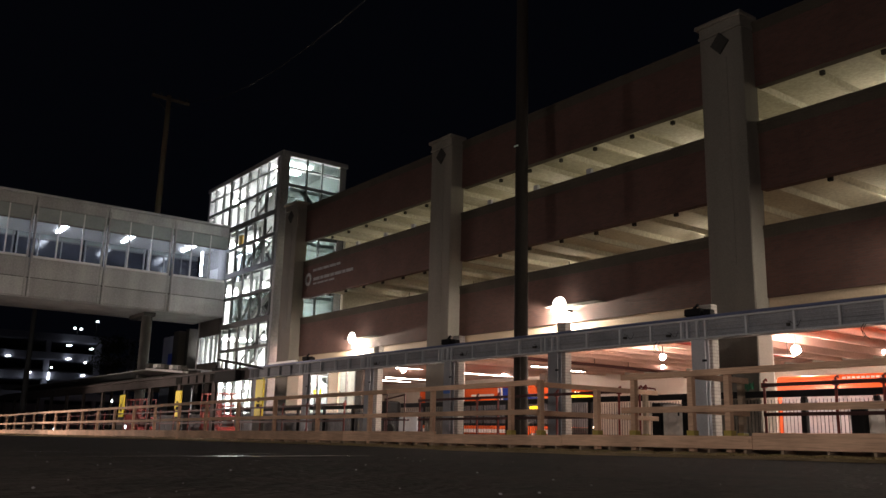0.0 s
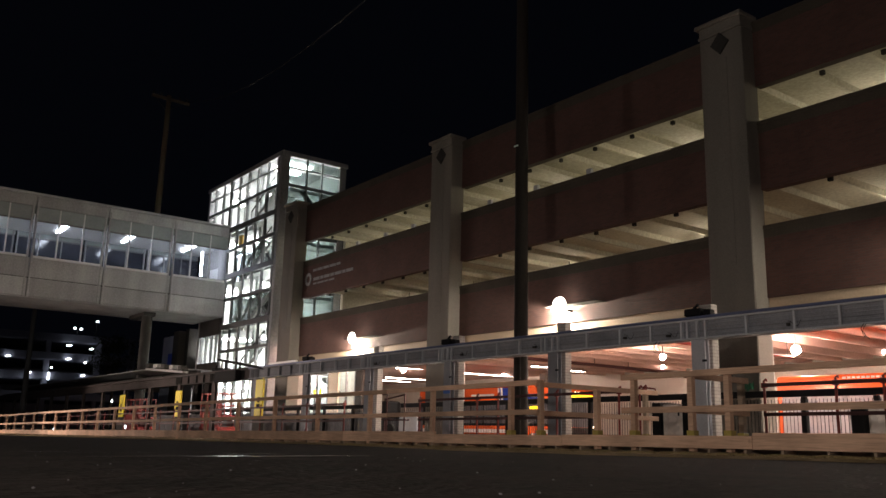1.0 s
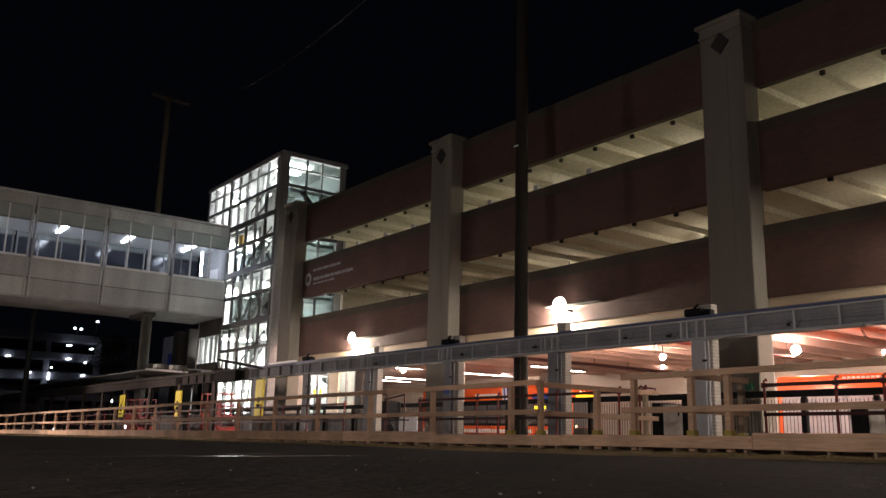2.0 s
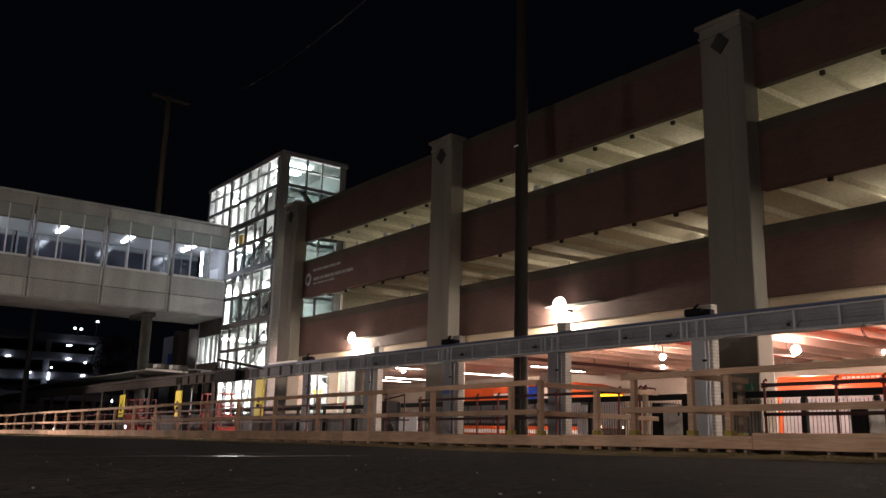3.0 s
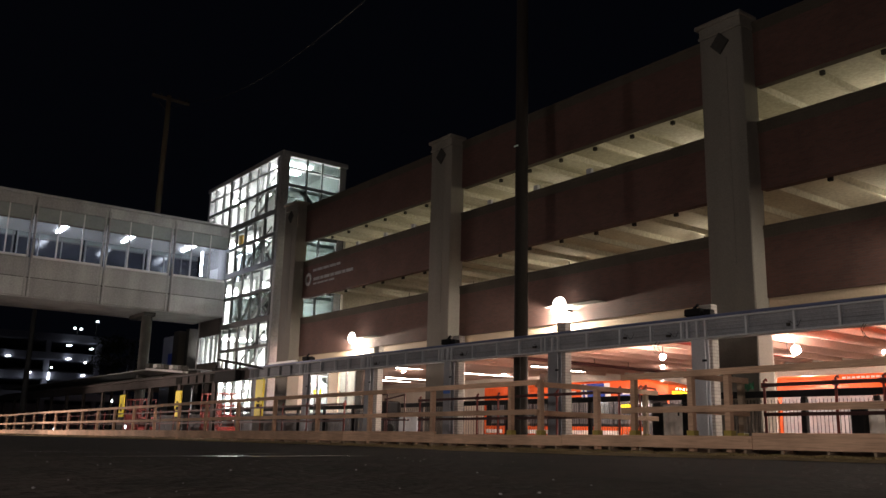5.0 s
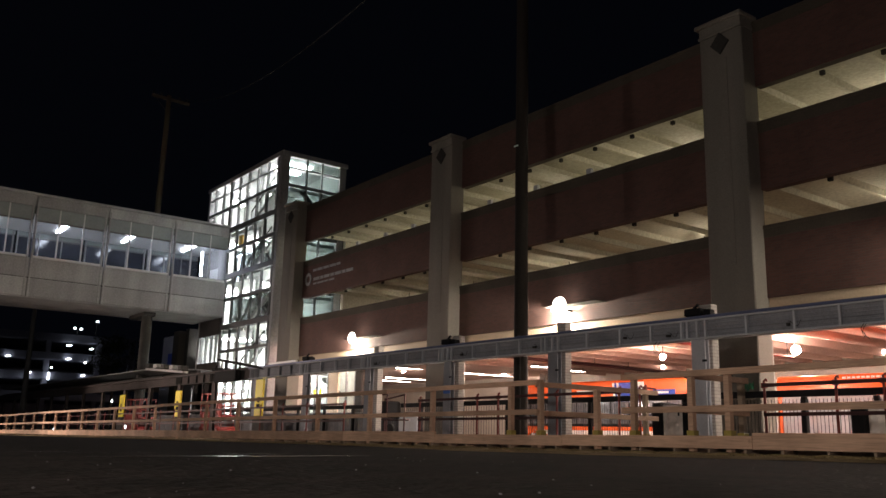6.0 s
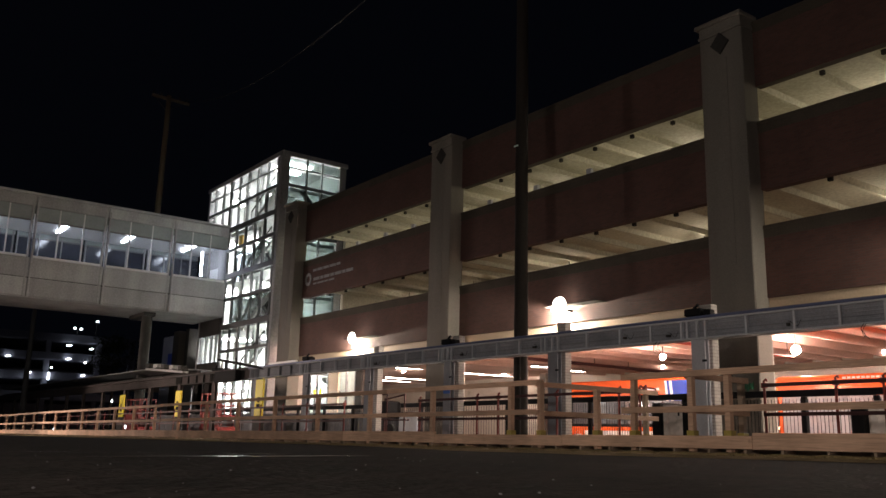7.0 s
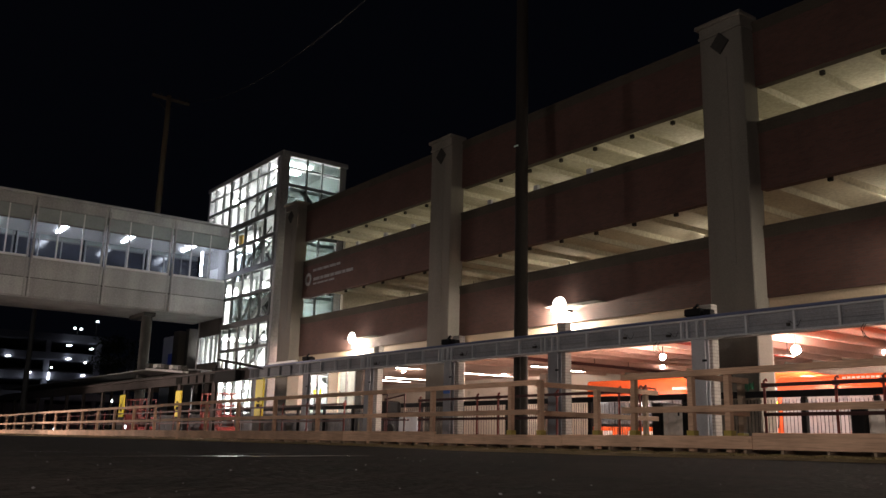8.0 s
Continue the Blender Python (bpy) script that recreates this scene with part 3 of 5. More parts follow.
            for s in range(n):
                u = (s + 0.5) / n
                box(bm, -51.2 + 3.2 * u - 0.16, -51.2 + 3.2 * u + 0.16, y - 0.75, y + 0.75, za + (zb - za) * u - 0.05, za + (zb - za) * u + 0.12)
            fl = part("stair_flight", bm, TOWERWALL, t)
            bm = B()
            beam(bm, (-51.2, y - 0.7, za + 1.0), (-48.0, y - 0.7, zb + 1.0), 0.06, 0.06)
            for s in range(6):
                u = s / 5
                beam(bm, (-51.2 + 3.2 * u, y - 0.7, za + (zb - za) * u), (-51.2 + 3.2 * u, y - 0.7, za + (zb - za) * u + 1.0), 0.03, 0.03)
            part("handrail", bm, DARK, fl)
        for x, w, ya, yb, dz in LIGHTS[k]:
            bm = B()
            box(bm, x - w, x + w, ya, yb, z + dz, z + dz + 0.06, 0.01)
            part("light_panel", bm, TOWERGLOW, t, "bright ceiling light panel")
        if k in (0, 2):
            bm = B()
            box(bm, -48.6, -47.2, 22.7, 23.1, z + 1.10, z + 1.18, 0.01)
            part("light_panel", bm, TOWERGLOW, t, "bright ceiling light panel")
        if k in (1, 2):
            # smoked sheets added to darken the less lit band above the landing
            for xb0 in (-53.9, -51.5, -49.1):
                bm = B()
                box(bm, xb0, xb0 + 2.36, y0 + 0.42, y0 + 0.44, z + 0.30, z + 1.92)
                part("dimming_glass", bm, SMOKED, t, "smoked glass added to dim the band above the landing").visible_shadow = False
            bm = B()
            beam(bm, (-53.9, y0 + 0.43, z + 1.96), (-46.75, y0 + 0.43, z + 1.96), 0.06, 0.06)
            beam(bm, (-53.9, y0 + 0.34, z + 0.1), (-46.75, y0 + 0.34, z + 0.1), 0.10, 0.24)
            beam(bm, (-52.2, y0 + 0.36, z + 0.3), (-49.9, y0 + 0.36, z + 1.7), 0.05, 0.14)
            beam(bm, (-49.6, y0 + 0.36, z + 1.8), (-48.0, y0 + 0.36, z + 0.5), 0.05, 0.22)
            part("balustrade_rail", bm, TOWERFRAME, t)
    bm = B()
    for x in (-47.6, -49.3):
        box(bm, x - 0.25, x + 0.25, 22.8, 24.6, 16.70, 16.78, 0.01)
    part("top_light_panel", bm, TOWERGLOW, t, "bright ceiling light panel")
    for x in (-53.6, -50.9, -48.6):
        bm = B()
        rod(bm, (x, 22.9, gz), (x, 22.9, 16.84), 0.11, 0.11, 12)
        part("inner_column", bm, TOWERWALL, t)
    bm = B()
    beam(bm, (-48.3, 22.4, 6.9), (-46.9, 22.4, 8.4), 0.12, 0.16)
    beam(bm, (-46.75, 23.5, 14.9), (-46.75, 25.2, 13.2), 0.22, 0.22)
    part("diagonal_brace", bm, TOWERFRAME, t)
    bm = B()
    box(bm, -53.5, -52.9, 22.5, 22.6, 12.05, 13.1, 0.01)
    part("amber_panel", bm, AMBER, t, "amber panel behind the glass")


make_tower()


def make_tower_base():
    t = thing("tower_lobby", (-52, 22, grade(-52)), "brightly lit glazed lobby at the foot of the tower", "lobby")
    g = grade(-52)
    for x in (-58.0, -56.3, -54.2, -52.8, -51.3, -49.9, -48.4, -46.9):
        bm = B()
        box(bm, x - 0.07, x + 0.07, 21.9, 22.05, g, 3.5, 0.01)
        part("mullion", bm, TOWERFRAME, t)
    for x0, x1 in ((-57.9, -57.3), (-56.1, -55.3), (-54.0, -52.9), (-52.7, -51.4), (-51.2, -50.0), (-49.8, -48.5)):
        bm = B()
        box(bm, x0, x1, 22.0, 22.02, g + 0.1, 3.4)
        part("pane", bm, WINGLASS, t).visible_shadow = False
    for x0, x1 in ((-57.3, -56.4), (-55.3, -54.3), (-48.3, -46.8)):
        bm = B()
        box(bm, x0, x1, 21.98, 22.06, g, 3.45, 0.01)
        part("solid_panel", bm, DARK, t)
    for x in (-56.5, -52.0, -48.6):
        bm = B()
        box(bm, x - 0.9, x + 0.9, 22.9, 25.4, 3.0, 3.08, 0.01)
        part("light_panel", bm, TOWERGLOW, t, "bright ceiling light panel")


make_tower_base()


def make_lit_doors():
    g = grade(-59)
    t = thing("glazed_door", (-58.6, 22.6, g), "pair of narrow brightly lit glazed doors under the bridge", "door")
    for x0, x1 in ((-59.9, -58.8), (-58.1, -57.2)):
        # panes glow themselves in place of a lit room behind
        bm = B()
        box(bm, x0, x1, 22.62, 22.66, 0.6, 2.9, 0.01)
        part("light_panel", bm, LOBBYGLOW, t, "pane made to glow like a lit room")
        bm = B()
        box(bm, x0 - 0.1, x0, 22.55, 22.68, g, 3.0, 0.01)
        box(bm, x1, x1 + 0.1, 22.55, 22.68, g, 3.0, 0.01)
        box(bm, x0, x1, 22.55, 22.68, 2.9, 3.0, 0.01)
        box(bm, x0, x1, 22.55, 22.68, g, 0.6, 0.01)
        part("frame", bm, TOWERFRAME, t)
        bm = B()
        box(bm, x0, x1, 22.57, 22.61, 1.35, 1.43)
        part("crossbar", bm, TOWERFRAME, t)


make_lit_doors()


def make_annex():
    a = thing("stair_annex", (-60, 23, grade(-60)), "dark low annex under the skybridge", "annex")
    g = grade(-60)
    bm = B()
    box(bm, -66.5, -58.4, 23.2, 28, g, 7.3, 0.03)
    part("wall", bm, BARRIER, a)
    for x, w, m in ((-63.9, 0.6, STAINED), (-61.6, 0.3, DARK), (-59.2, 0.25, BARRIER)):
        bm = B()
        box(bm, x - w, x + w, 22.5, 23.2, g, 7.35, 0.02)
        part("post", bm, m, a)
    bm = B()
    box(bm, -69.0, -64.6, 23.3, 23.5, g, 7.3, 0.01)
    part("screen", bm, PANELGREY, a, "pale blue-grey screen panel")
    bm = B()
    box(bm, -67.4, -65.6, 23.2, 23.3, 5.0, 5.9, 0.01)
    part("vent", bm, BUSBLUE, a, "dark blue vent")
    # window sheets glow in place of lit rooms
    for x, w, z0, z1 in ((-61.05, 0.12, 5.3, 6.5), (-60.9, 0.07, 6.7, 7.1), (-59.9, 0.08, 5.9, 6.7)):
        bm = B()
        box(bm, x - w, x + w, 23.15, 23.22, z0, z1, 0.01)
        part("window", bm, LOBBYGLOW, a, "narrow lit window")


make_annex()


def make_inner_lobby():
    """Panels and lit glass under the deck, beside the tower."""
    t = thing("garage_lobby", (-43, 25, grade(-43)), "lit lobby front with tan panels under the garage deck", "lobby")
    g = grade(-43)
    y = 25.0
    for x0, x1, m, nm in ((-51.2, -50.3, DARK, "solid_panel"), (-50.3, -48.75, LINTEL, "tan_panel"), (-48.2, -47.2, DARK, "solid_panel"), (-44.7, -43.5, LINTEL, "tan_panel"), (-41.6, -40.9, DARK, "solid_panel")):
        bm = B()
        box(bm, x0, x1, y, y + 0.12, g, 4.3, 0.01)
        part(nm, bm, m, t)
    for x0, x1 in ((-48.75, -48.2), (-47.2, -46.1), (-46.1, -44.7), (-43.5, -42.6), (-42.6, -41.6)):
        bm = B()
        box(bm, x0 + 0.04, x1 - 0.04, y + 0.04, y + 0.055, g + 0.1, 4.2)
        part("pane", bm, WINGLASS, t).visible_shadow = False
        bm = B()
        box(bm, x1 - 0.04, x1 + 0.04, y - 0.02, y + 0.1, g, 4.3)
        part("mullion", bm, TOWERFRAME, t)
    bm = B()
    box(bm, -51, -45.3, y + 2.6, y + 2.75, g, 4.3)
    part("inner_wall", bm, WHITEWALL, t)
    for x in (-49.2, -47.0, -44.6):
        bm = B()
        box(bm, x - 0.7, x + 0.7, y + 0.5, y + 2.2, 4.12, 4.2, 0.01)
        part("light_panel", bm, LOBBYGLOW, t, "bright ceiling light panel")
    bm = B()
    beam(bm, (-46.1, y + 0.6, 3.3), (-44.6, y + 0.6, 2.4), 0.5, 0.16)
    part("stair_string", bm, DARK, t)


make_inner_lobby()


def make_pipes():
    p = thing("sprinkler_pipe", (-21, 30, 4.3), "dark red sprinkler pipe hung under the garage ceiling", "pipe")
    bm = B()
    rod(bm, (-21.6, 22.6, 3.95), (-21.6, 36, 3.95), 0.06, 0.06, 10)
    part("main", bm, REDSTEEL, p)
    bm = B()
    rod(bm, (-44, 26.5, 4.05), (-2, 26.5, 4.05), 0.04, 0.04, 8)
    part("branch", bm, REDSTEEL, p)
    bm = B()
    rod(bm, (-35.7, 30.0, 4.45), (-35.7, 47.9, 4.45), 0.09, 0.09, 10)
    part("main", bm, DARKRED, p)
    for y in (32.0, 35.0, 38.0, 41.0, 44.0):
        bm = B()
        rod(bm, (-35.7, y, 4.45), (-35.7, y, 5.16), 0.02, 0.02, 6)
        part("hanger", bm, DARK, p)
    for y in (23.5, 26.5, 29.5, 32.5, 35.5):
        bm = B()
        rod(bm, (-21.6, y, 3.95), (-21.6, y, 5.16), 0.015, 0.015, 6)
        part("hanger", bm, DARK, p)


make_pipes()


def make_puddle():
    rng = random.Random(3)
    bm = B()
    a, b = Vector((-4.55, 1.2, 0)), Vector((-5.25, 3.35, 0))
    d = (b - a).normalized()
    n = Vector((-d.y, d.x, 0))
    up, dn = [], []
    for i in range(25):
        u = i / 24
        w = 0.10 * math.sin(math.pi * u) ** 0.6 * rng.uniform(0.35, 1.0) + 0.004
        c = a.lerp(b, u) + n * 0.05 * math.sin(9 * u)
        for lst, k in ((up, 1), (dn, -1)):
            q = c + n * (w * k)
            lst.append(bm.verts.new((q.x, q.y, grade(q.x) + 0.004)))
    for i in range(24):
        bm.faces.new((up[i], up[i + 1], dn[i + 1], dn[i]))
    # a longer, fainter streak beyond it
    for x0, x1, y0, y1 in ((-5.75, -5.62, 0.9, 2.2), (-5.6, -5.9, 2.3, 3.1)):
        prev = None
        for i in range(21):
            u = i / 20
            x, y = x0 + (x1 - x0) * u, y0 + (y1 - y0) * u
            w = 0.03 * rng.uniform(0.1, 1.0) * math.sin(math.pi * u) + 0.002
            e = [bm.verts.new((x + d, y, grade(x + d) + 0.004)) for d in (-w, w)]
            if prev:
                bm.faces.new((prev[0], e[0], e[1], prev[1]))
            prev = e
    m = surface("wet_asphalt", (0.03, 0.028, 0.026), 0.2, 0, 30, 2.0, 0.3, 0.08, spec=0.6)
    tagged(part("puddle", bm, m), "thin wet streak shining on the asphalt", "puddle", kind="structure")


make_puddle()


# ---- covered footbridge ----
def make_bridge():
    xb, xf, y0, y1 = -53.9, -59.2, -40.0, 21.95
    b = thing("skybridge", (xb, 8, 7.4), "enclosed skybridge of pale panels with a lit window band", "skybridge")
    ys = [22.4 - 4.18 * k for k in range(15)]
    for i in range(len(ys) - 1):
        a, c = ys[i + 1], min(ys[i], y1)
        for x, s in ((xb, 1), (xf, -1)):
            bm = B()
            box(bm, x - 0.1, x + 0.1, a + 0.02, c - 0.02, 8.56, 9.72, 0.015)
            part("lower_panel", bm, CLADDING, b)
            bm = B()
            box(bm, x - 0.1, x + 0.1, a + 0.02, c - 0.02, 7.45, 8.52, 0.015)
            part("lower_panel", bm, CLADDING, b)
            bm = B()
            box(bm, x - 0.09, x + 0.06, a + 0.02, c - 0.02, 8.5, 8.58)
            part("joint_strip", bm, DARK, b)
            bm = B()
            box(bm, x - 0.1, x + 0.1, a + 0.02, c - 0.02, 12.82, 13.45, 0.015)
            part("upper_panel", bm, CLADDING, b)
            for d in (-0.16, 0.10):
                bm = B()
                box(bm, x - 0.13, x + 0.13, a + d - 0.045, a + d + 0.05, 7.42, 13.2, 0.01)
                part("main_mullion", bm, CLADDING, b)
            for k in (1, 2):
                y = a + (c - a) * k / 3
                bm = B()
                box(bm, x - 0.07, x + 0.07, y - 0.035, y + 0.035, 9.72, 12.80)
                # camera-side mullions coloured paler for the tube light on them
                part("mullion", bm, CLADDING if s < 0 else PALEFRAME, b)
            for k in range(3):
                p0, p1 = a + (c - a) * k / 3, a + (c - a) * (k + 1) / 3
                bm = B()
                box(bm, x - 0.008, x + 0.008, p0 + 0.04, p1 - 0.04, 9.86, 11.93)
                # far panes opaque; their bluish tone stands in for the dimly lit interior
                part("pane", bm, WINGLASS if s > 0 else DUSKGLASS, b).visible_shadow = False
                bm = B()
                box(bm, x - 0.05, x + 0.05, p0 + 0.04, p1 - 0.04, 12.01, 12.80)
                part("spandrel_pane", bm, SPANGLASS, b)
            bm = B()
            box(bm, x - 0.09, x + 0.09, a + 0.1, c - 0.1, 9.73, 9.86, 0.01)
            part("sill", bm, PALEFRAME, b)
            bm = B()
            box(bm, x - 0.06, x + 0.06, a + 0.1, c - 0.1, 11.93, 12.01)
            part("transom", bm, TOWERFRAME, b)
    bm = B()
    box(bm, xf - 0.25, xb + 0.25, y0, y1, 13.45, 13.62, 0.03)
    part("roof", bm, CLADDING, b)
    bm = B()
    box(bm, xf + 0.1, xb - 0.1, y0, y1, 7.40, 7.62)
    box(bm, xf + 0.1, xb - 0.1, y0, y1, 8.5, 8.7)
    part("floor_deck", bm, CLADDING, b)
    bm = B()
    box(bm, xf + 0.1, xb - 0.1, y0, y1, 12.3, 12.4)
    part("inner_ceiling", bm, BUSWHITE, b)
    for k in range(13):
        y = 20.2 - 4.1 * k
        bm = B()
        box(bm, -57.7, -55.0, y - 0.11, y + 0.11, 12.20, 12.297, 0.01)
        part("fluorescent_light", bm, TUBEGLOW, b, "glowing fluorescent ceiling light")
    bm = B()
    box(bm, -55.28, -55.16, 20.66, 20.78, 10.2, 11.9, 0.01)
    part("wall_tube", bm, TUBEGLOW, b, "upright glowing tube by the doorway")
    for y in (17.5, 4.5):
        bm = B()
        rod(bm, (-55.4, y, grade(-55)), (-55.4, y, 7.4), 0.33, 0.33, 18)
        box(bm, -58.0, -54.9, y - 0.38, y + 0.38, 7.15, 7.4, 0.03)
        part("pier", bm, DARK, b, "dark round pier")


make_bridge()


# ---- stands added for the unseen fill lamps ----
def make_fill_light_stand(x, y, z):
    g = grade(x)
    t = thing("fill_light_stand", (x, y - 0.5, g), "plain dark stand added out of view for a fill light", "street lamp", "street lamps")
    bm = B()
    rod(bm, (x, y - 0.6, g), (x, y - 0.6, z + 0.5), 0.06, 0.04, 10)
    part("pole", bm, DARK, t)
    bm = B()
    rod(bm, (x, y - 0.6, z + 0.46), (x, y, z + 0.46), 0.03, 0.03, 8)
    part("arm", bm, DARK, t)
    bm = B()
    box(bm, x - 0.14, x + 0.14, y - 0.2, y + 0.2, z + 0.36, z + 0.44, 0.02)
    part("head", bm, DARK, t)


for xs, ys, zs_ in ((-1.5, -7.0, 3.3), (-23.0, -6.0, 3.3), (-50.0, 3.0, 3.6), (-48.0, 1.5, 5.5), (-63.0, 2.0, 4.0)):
    make_fill_light_stand(xs, ys, zs_)


# ---- station canopy frame under construction ----
CY = 16.0
POSTS = [-11.80 - 4.6 * k for k in range(-1, 18)]


def make_canopy():
    c = thing("canopy_frame", (-25, CY, grade(-25)), "galvanised steel canopy frame on posts, under construction", "canopy frame")
    for i, x in enumerate(POSTS):
        bm = B()
        g = grade(x)
        box(bm, x - 0.18, x + 0.18, CY - 0.13, CY - 0.11, g, 2.33)
        box(bm, x - 0.18, x + 0.18, CY + 0.00, CY + 0.02, g, 2.33)
        box(bm, x - 0.02, x + 0.02, CY - 0.11, CY + 0.00, g, 2.33)
        box(bm, x - 0.18, x - 0.15, CY - 0.11, CY + 0.00, g, 2.33)
        # posts darken along the row: shade put into the steel's colour
        p = part("post", bm, GALV if x > -15 else (GALVSHADE if x > -36 else NIGHTSTEEL), c)
        bm = B()
        box(bm, x - 0.26, x + 0.26, CY - 0.24, CY + 0.24, g, g + 0.06, 0.01)
        part("base_plate", bm, DARK, p)
        if x > -26:
            bm = B()
            box(bm, x - 0.19, x + 0.15, CY + 0.19, CY + 0.42, g, 3.14, 0.012)
            part("block_pier", bm, BLOCK, c, "pale block pier behind the post")
        if x > -46:
            bm = B()
            box(bm, x + 0.10, x + 0.22, CY - 0.137, CY - 0.128, 1.82, 1.87)
            part("slot_cover", bm, BLACK, p, "small black slot cover on the post")
    xa, xz = POSTS[-1] - 3, POSTS[0] + 3
    # long fascia girder: flanges, ribbed web, stiffeners; darker steel further along paints in shade
    for a, b, m1, m2, m3 in ((-31.0, xz, BLUESTEEL, GALV, GALVSHADE), (-44.6, -35.5, NIGHTSTEEL, DARK, NIGHTSTEEL), (-35.48, -31.02, BLUESTEEL, GALVSHADE, GALVSHADE), (xa, -44.62, NIGHTSTEEL, NIGHTSTEEL, NIGHTSTEEL)):
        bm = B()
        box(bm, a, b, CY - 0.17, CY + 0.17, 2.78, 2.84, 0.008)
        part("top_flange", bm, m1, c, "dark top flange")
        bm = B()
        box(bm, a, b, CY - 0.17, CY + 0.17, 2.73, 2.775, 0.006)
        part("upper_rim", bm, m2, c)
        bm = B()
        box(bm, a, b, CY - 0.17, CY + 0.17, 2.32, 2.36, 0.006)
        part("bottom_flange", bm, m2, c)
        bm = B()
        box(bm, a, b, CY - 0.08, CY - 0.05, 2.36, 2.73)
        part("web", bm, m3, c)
        for k in range(4):
            bm = B()
            z = 2.43 + 0.075 * k
            rod(bm, (a, CY - 0.088, z), (b, CY - 0.088, z), 0.014, 0.014, 6)
            part("conduit", bm, m3, c)
    for x in POSTS:
        for d in (-0.42, -0.26, 0.0, 0.22, 1.25, 2.35, 3.3):
            if x < -45:
                continue
            bm = B()
            box(bm, x + d - 0.025, x + d + 0.025, CY - 0.168, CY - 0.08, 2.36, 2.73, 0.004)
            # same painted darkening along the stiffeners
            part("stiffener", bm, GALV if x > -31 else (GALVSHADE if x > -36 else DARK), c)
    # fixtures bolted on the girder
    for k, x in enumerate(POSTS):
        if k % 2 == 1 and x > -45:
            bm = B()
            box(bm, x - 0.35, x + 0.10, CY - 0.14, CY + 0.14, 2.86, 3.02, 0.02)
            box(bm, x + 0.14, x + 0.32, CY - 0.1, CY + 0.1, 2.84, 2.98, 0.02)
            rod(bm, (x - 0.2, CY, 3.02), (x - 0.05, CY, 3.12), 0.03, 0.03, 8)
            part("junction_box", bm, BLACK, c, "black junction box on the girder")
    # conduit boxes and slack leads in the web of the girder
    rng = random.Random(31)
    for x in (-9.6, -12.6, -13.9, -17.1, -20.3, -25.1):
        bm = B()
        w = rng.uniform(0.03, 0.07)
        z = rng.uniform(2.42, 2.5)
        box(bm, x - w, x + w, CY - 0.165, CY - 0.10, z, z + rng.uniform(0.05, 0.09), 0.008)
        part("conduit_box", bm, DARK, c, "small dark conduit box")
        bm = B()
        pts = [(x + 0.06 * k, CY - 0.155, z + 0.10 + 0.05 * math.sin(k * 1.3) - 0.014 * k * (5 - k)) for k in range(6)]
        for p0, p1 in zip(pts, pts[1:]):
            rod(bm, p0, p1, 0.005, 0.005, 5)
        part("lead", bm, BLACK, c)
    # white paint stands in for the strip's own light
    bm = B()
    box(bm, -33.6, -31.2, CY - 0.12, CY + 0.02, 2.845, 2.93, 0.01)
    part("cable_duct", bm, BUSWHITE, c, "white bar standing for a light strip on the girder")
    # roof decking further along
    for y, z in ((16.4, 2.9), (18.4, 3.35), (20.2, 3.6)):
        bm = B()
        beam(bm, (-48, y, z), (xa, y, z), 0.25, 0.16)
        part("purlin", bm, DARK, c)
    bm = B()
    beam(bm, (-48, 18.3, 3.46), (xa, 18.3, 3.46), 4.2, 0.06)
    part("roof_deck", bm, BARRIER, c, "dark roof decking")


make_canopy()


def make_hanging_box():
    b = thing("sign_box", (-37.4, 15.7, 2.3), "long black box hung on the canopy girder", "sign box")
    bm = B()
    box(bm, -38.6, -36.2, 15.55, 15.82, 2.26, 2.75, 0.02)
    part("case", bm, BLACK, b)
    bm = B()
    for x in (-38.2, -36.6):
        box(bm, x - 0.03, x + 0.03, 15.7, 15.75, 2.75, 3.3)
    part("hanger", bm, DARK, b)
    bm = B()
    beam(bm, (-39.02, 15.9, 3.37), (-34.16, 15.9, 2.74), 0.18, 0.10)
    for x, z in ((-38.19, 3.24), (-36.55, 3.0), (-35.32, 2.84)):
        beam(bm, (x, 15.9, 2.8), (x, 15.9, z), 0.07, 0.07)
    part("support_arm", bm, BLACK, b, "black arm over the box")


make_hanging_box()


def make_steel_stack():
    s = thing("steel_bracket", (-46, 16.2, 2.9), "pale steel outrigger bracket lying on the canopy roof", "steel bracket")
    bm = B()
    beam(bm, (-49.6, 16.0, 3.42), (-43.6, 16.0, 2.98), 0.3, 0.12, 0.01)
    part("rail", bm, CLADDING, s)
    for k in range(5):
        x = -49.2 + 1.3 * k
        z = 3.42 - 0.0733 * (x + 49.6)
        bm = B()
        box(bm, x - 0.28, x + 0.28, 15.8, 16.2, z + 0.08, z + 0.32, 0.02)
        part("clamp", bm, CLADDING if k % 2 else DARK, s)


make_steel_stack()


def make_yellow_panel(x, w):
    p = thing("yellow_panel", (x, 15.75, grade(x)), "tall yellow panel standing beside a canopy post", "yellow panel", "yellow panels")
    bm = B()
    box(bm, x - w / 2, x + w / 2, 15.68, 15.76, 0.72, 2.24 if x > -40 else 2.02, 0.012)
    part("board", bm, YELLOW, p)
    bm = B()
    box(bm, x - 0.16, x + 0.16, 15.665, 15.679, 1.05, 1.22)
    box(bm, x - 0.10, x + 0.10, 15.665, 15.679, 1.28, 1.5)
    part("marking", bm, BLACK, p, "dark marking on the panel")
    bm = B()
    box(bm, x - w / 2 - 0.04, x + w / 2 + 0.04, 15.64, 15.82, grade(x), 0.72, 0.02)
    part("foot", bm, DARK, p)


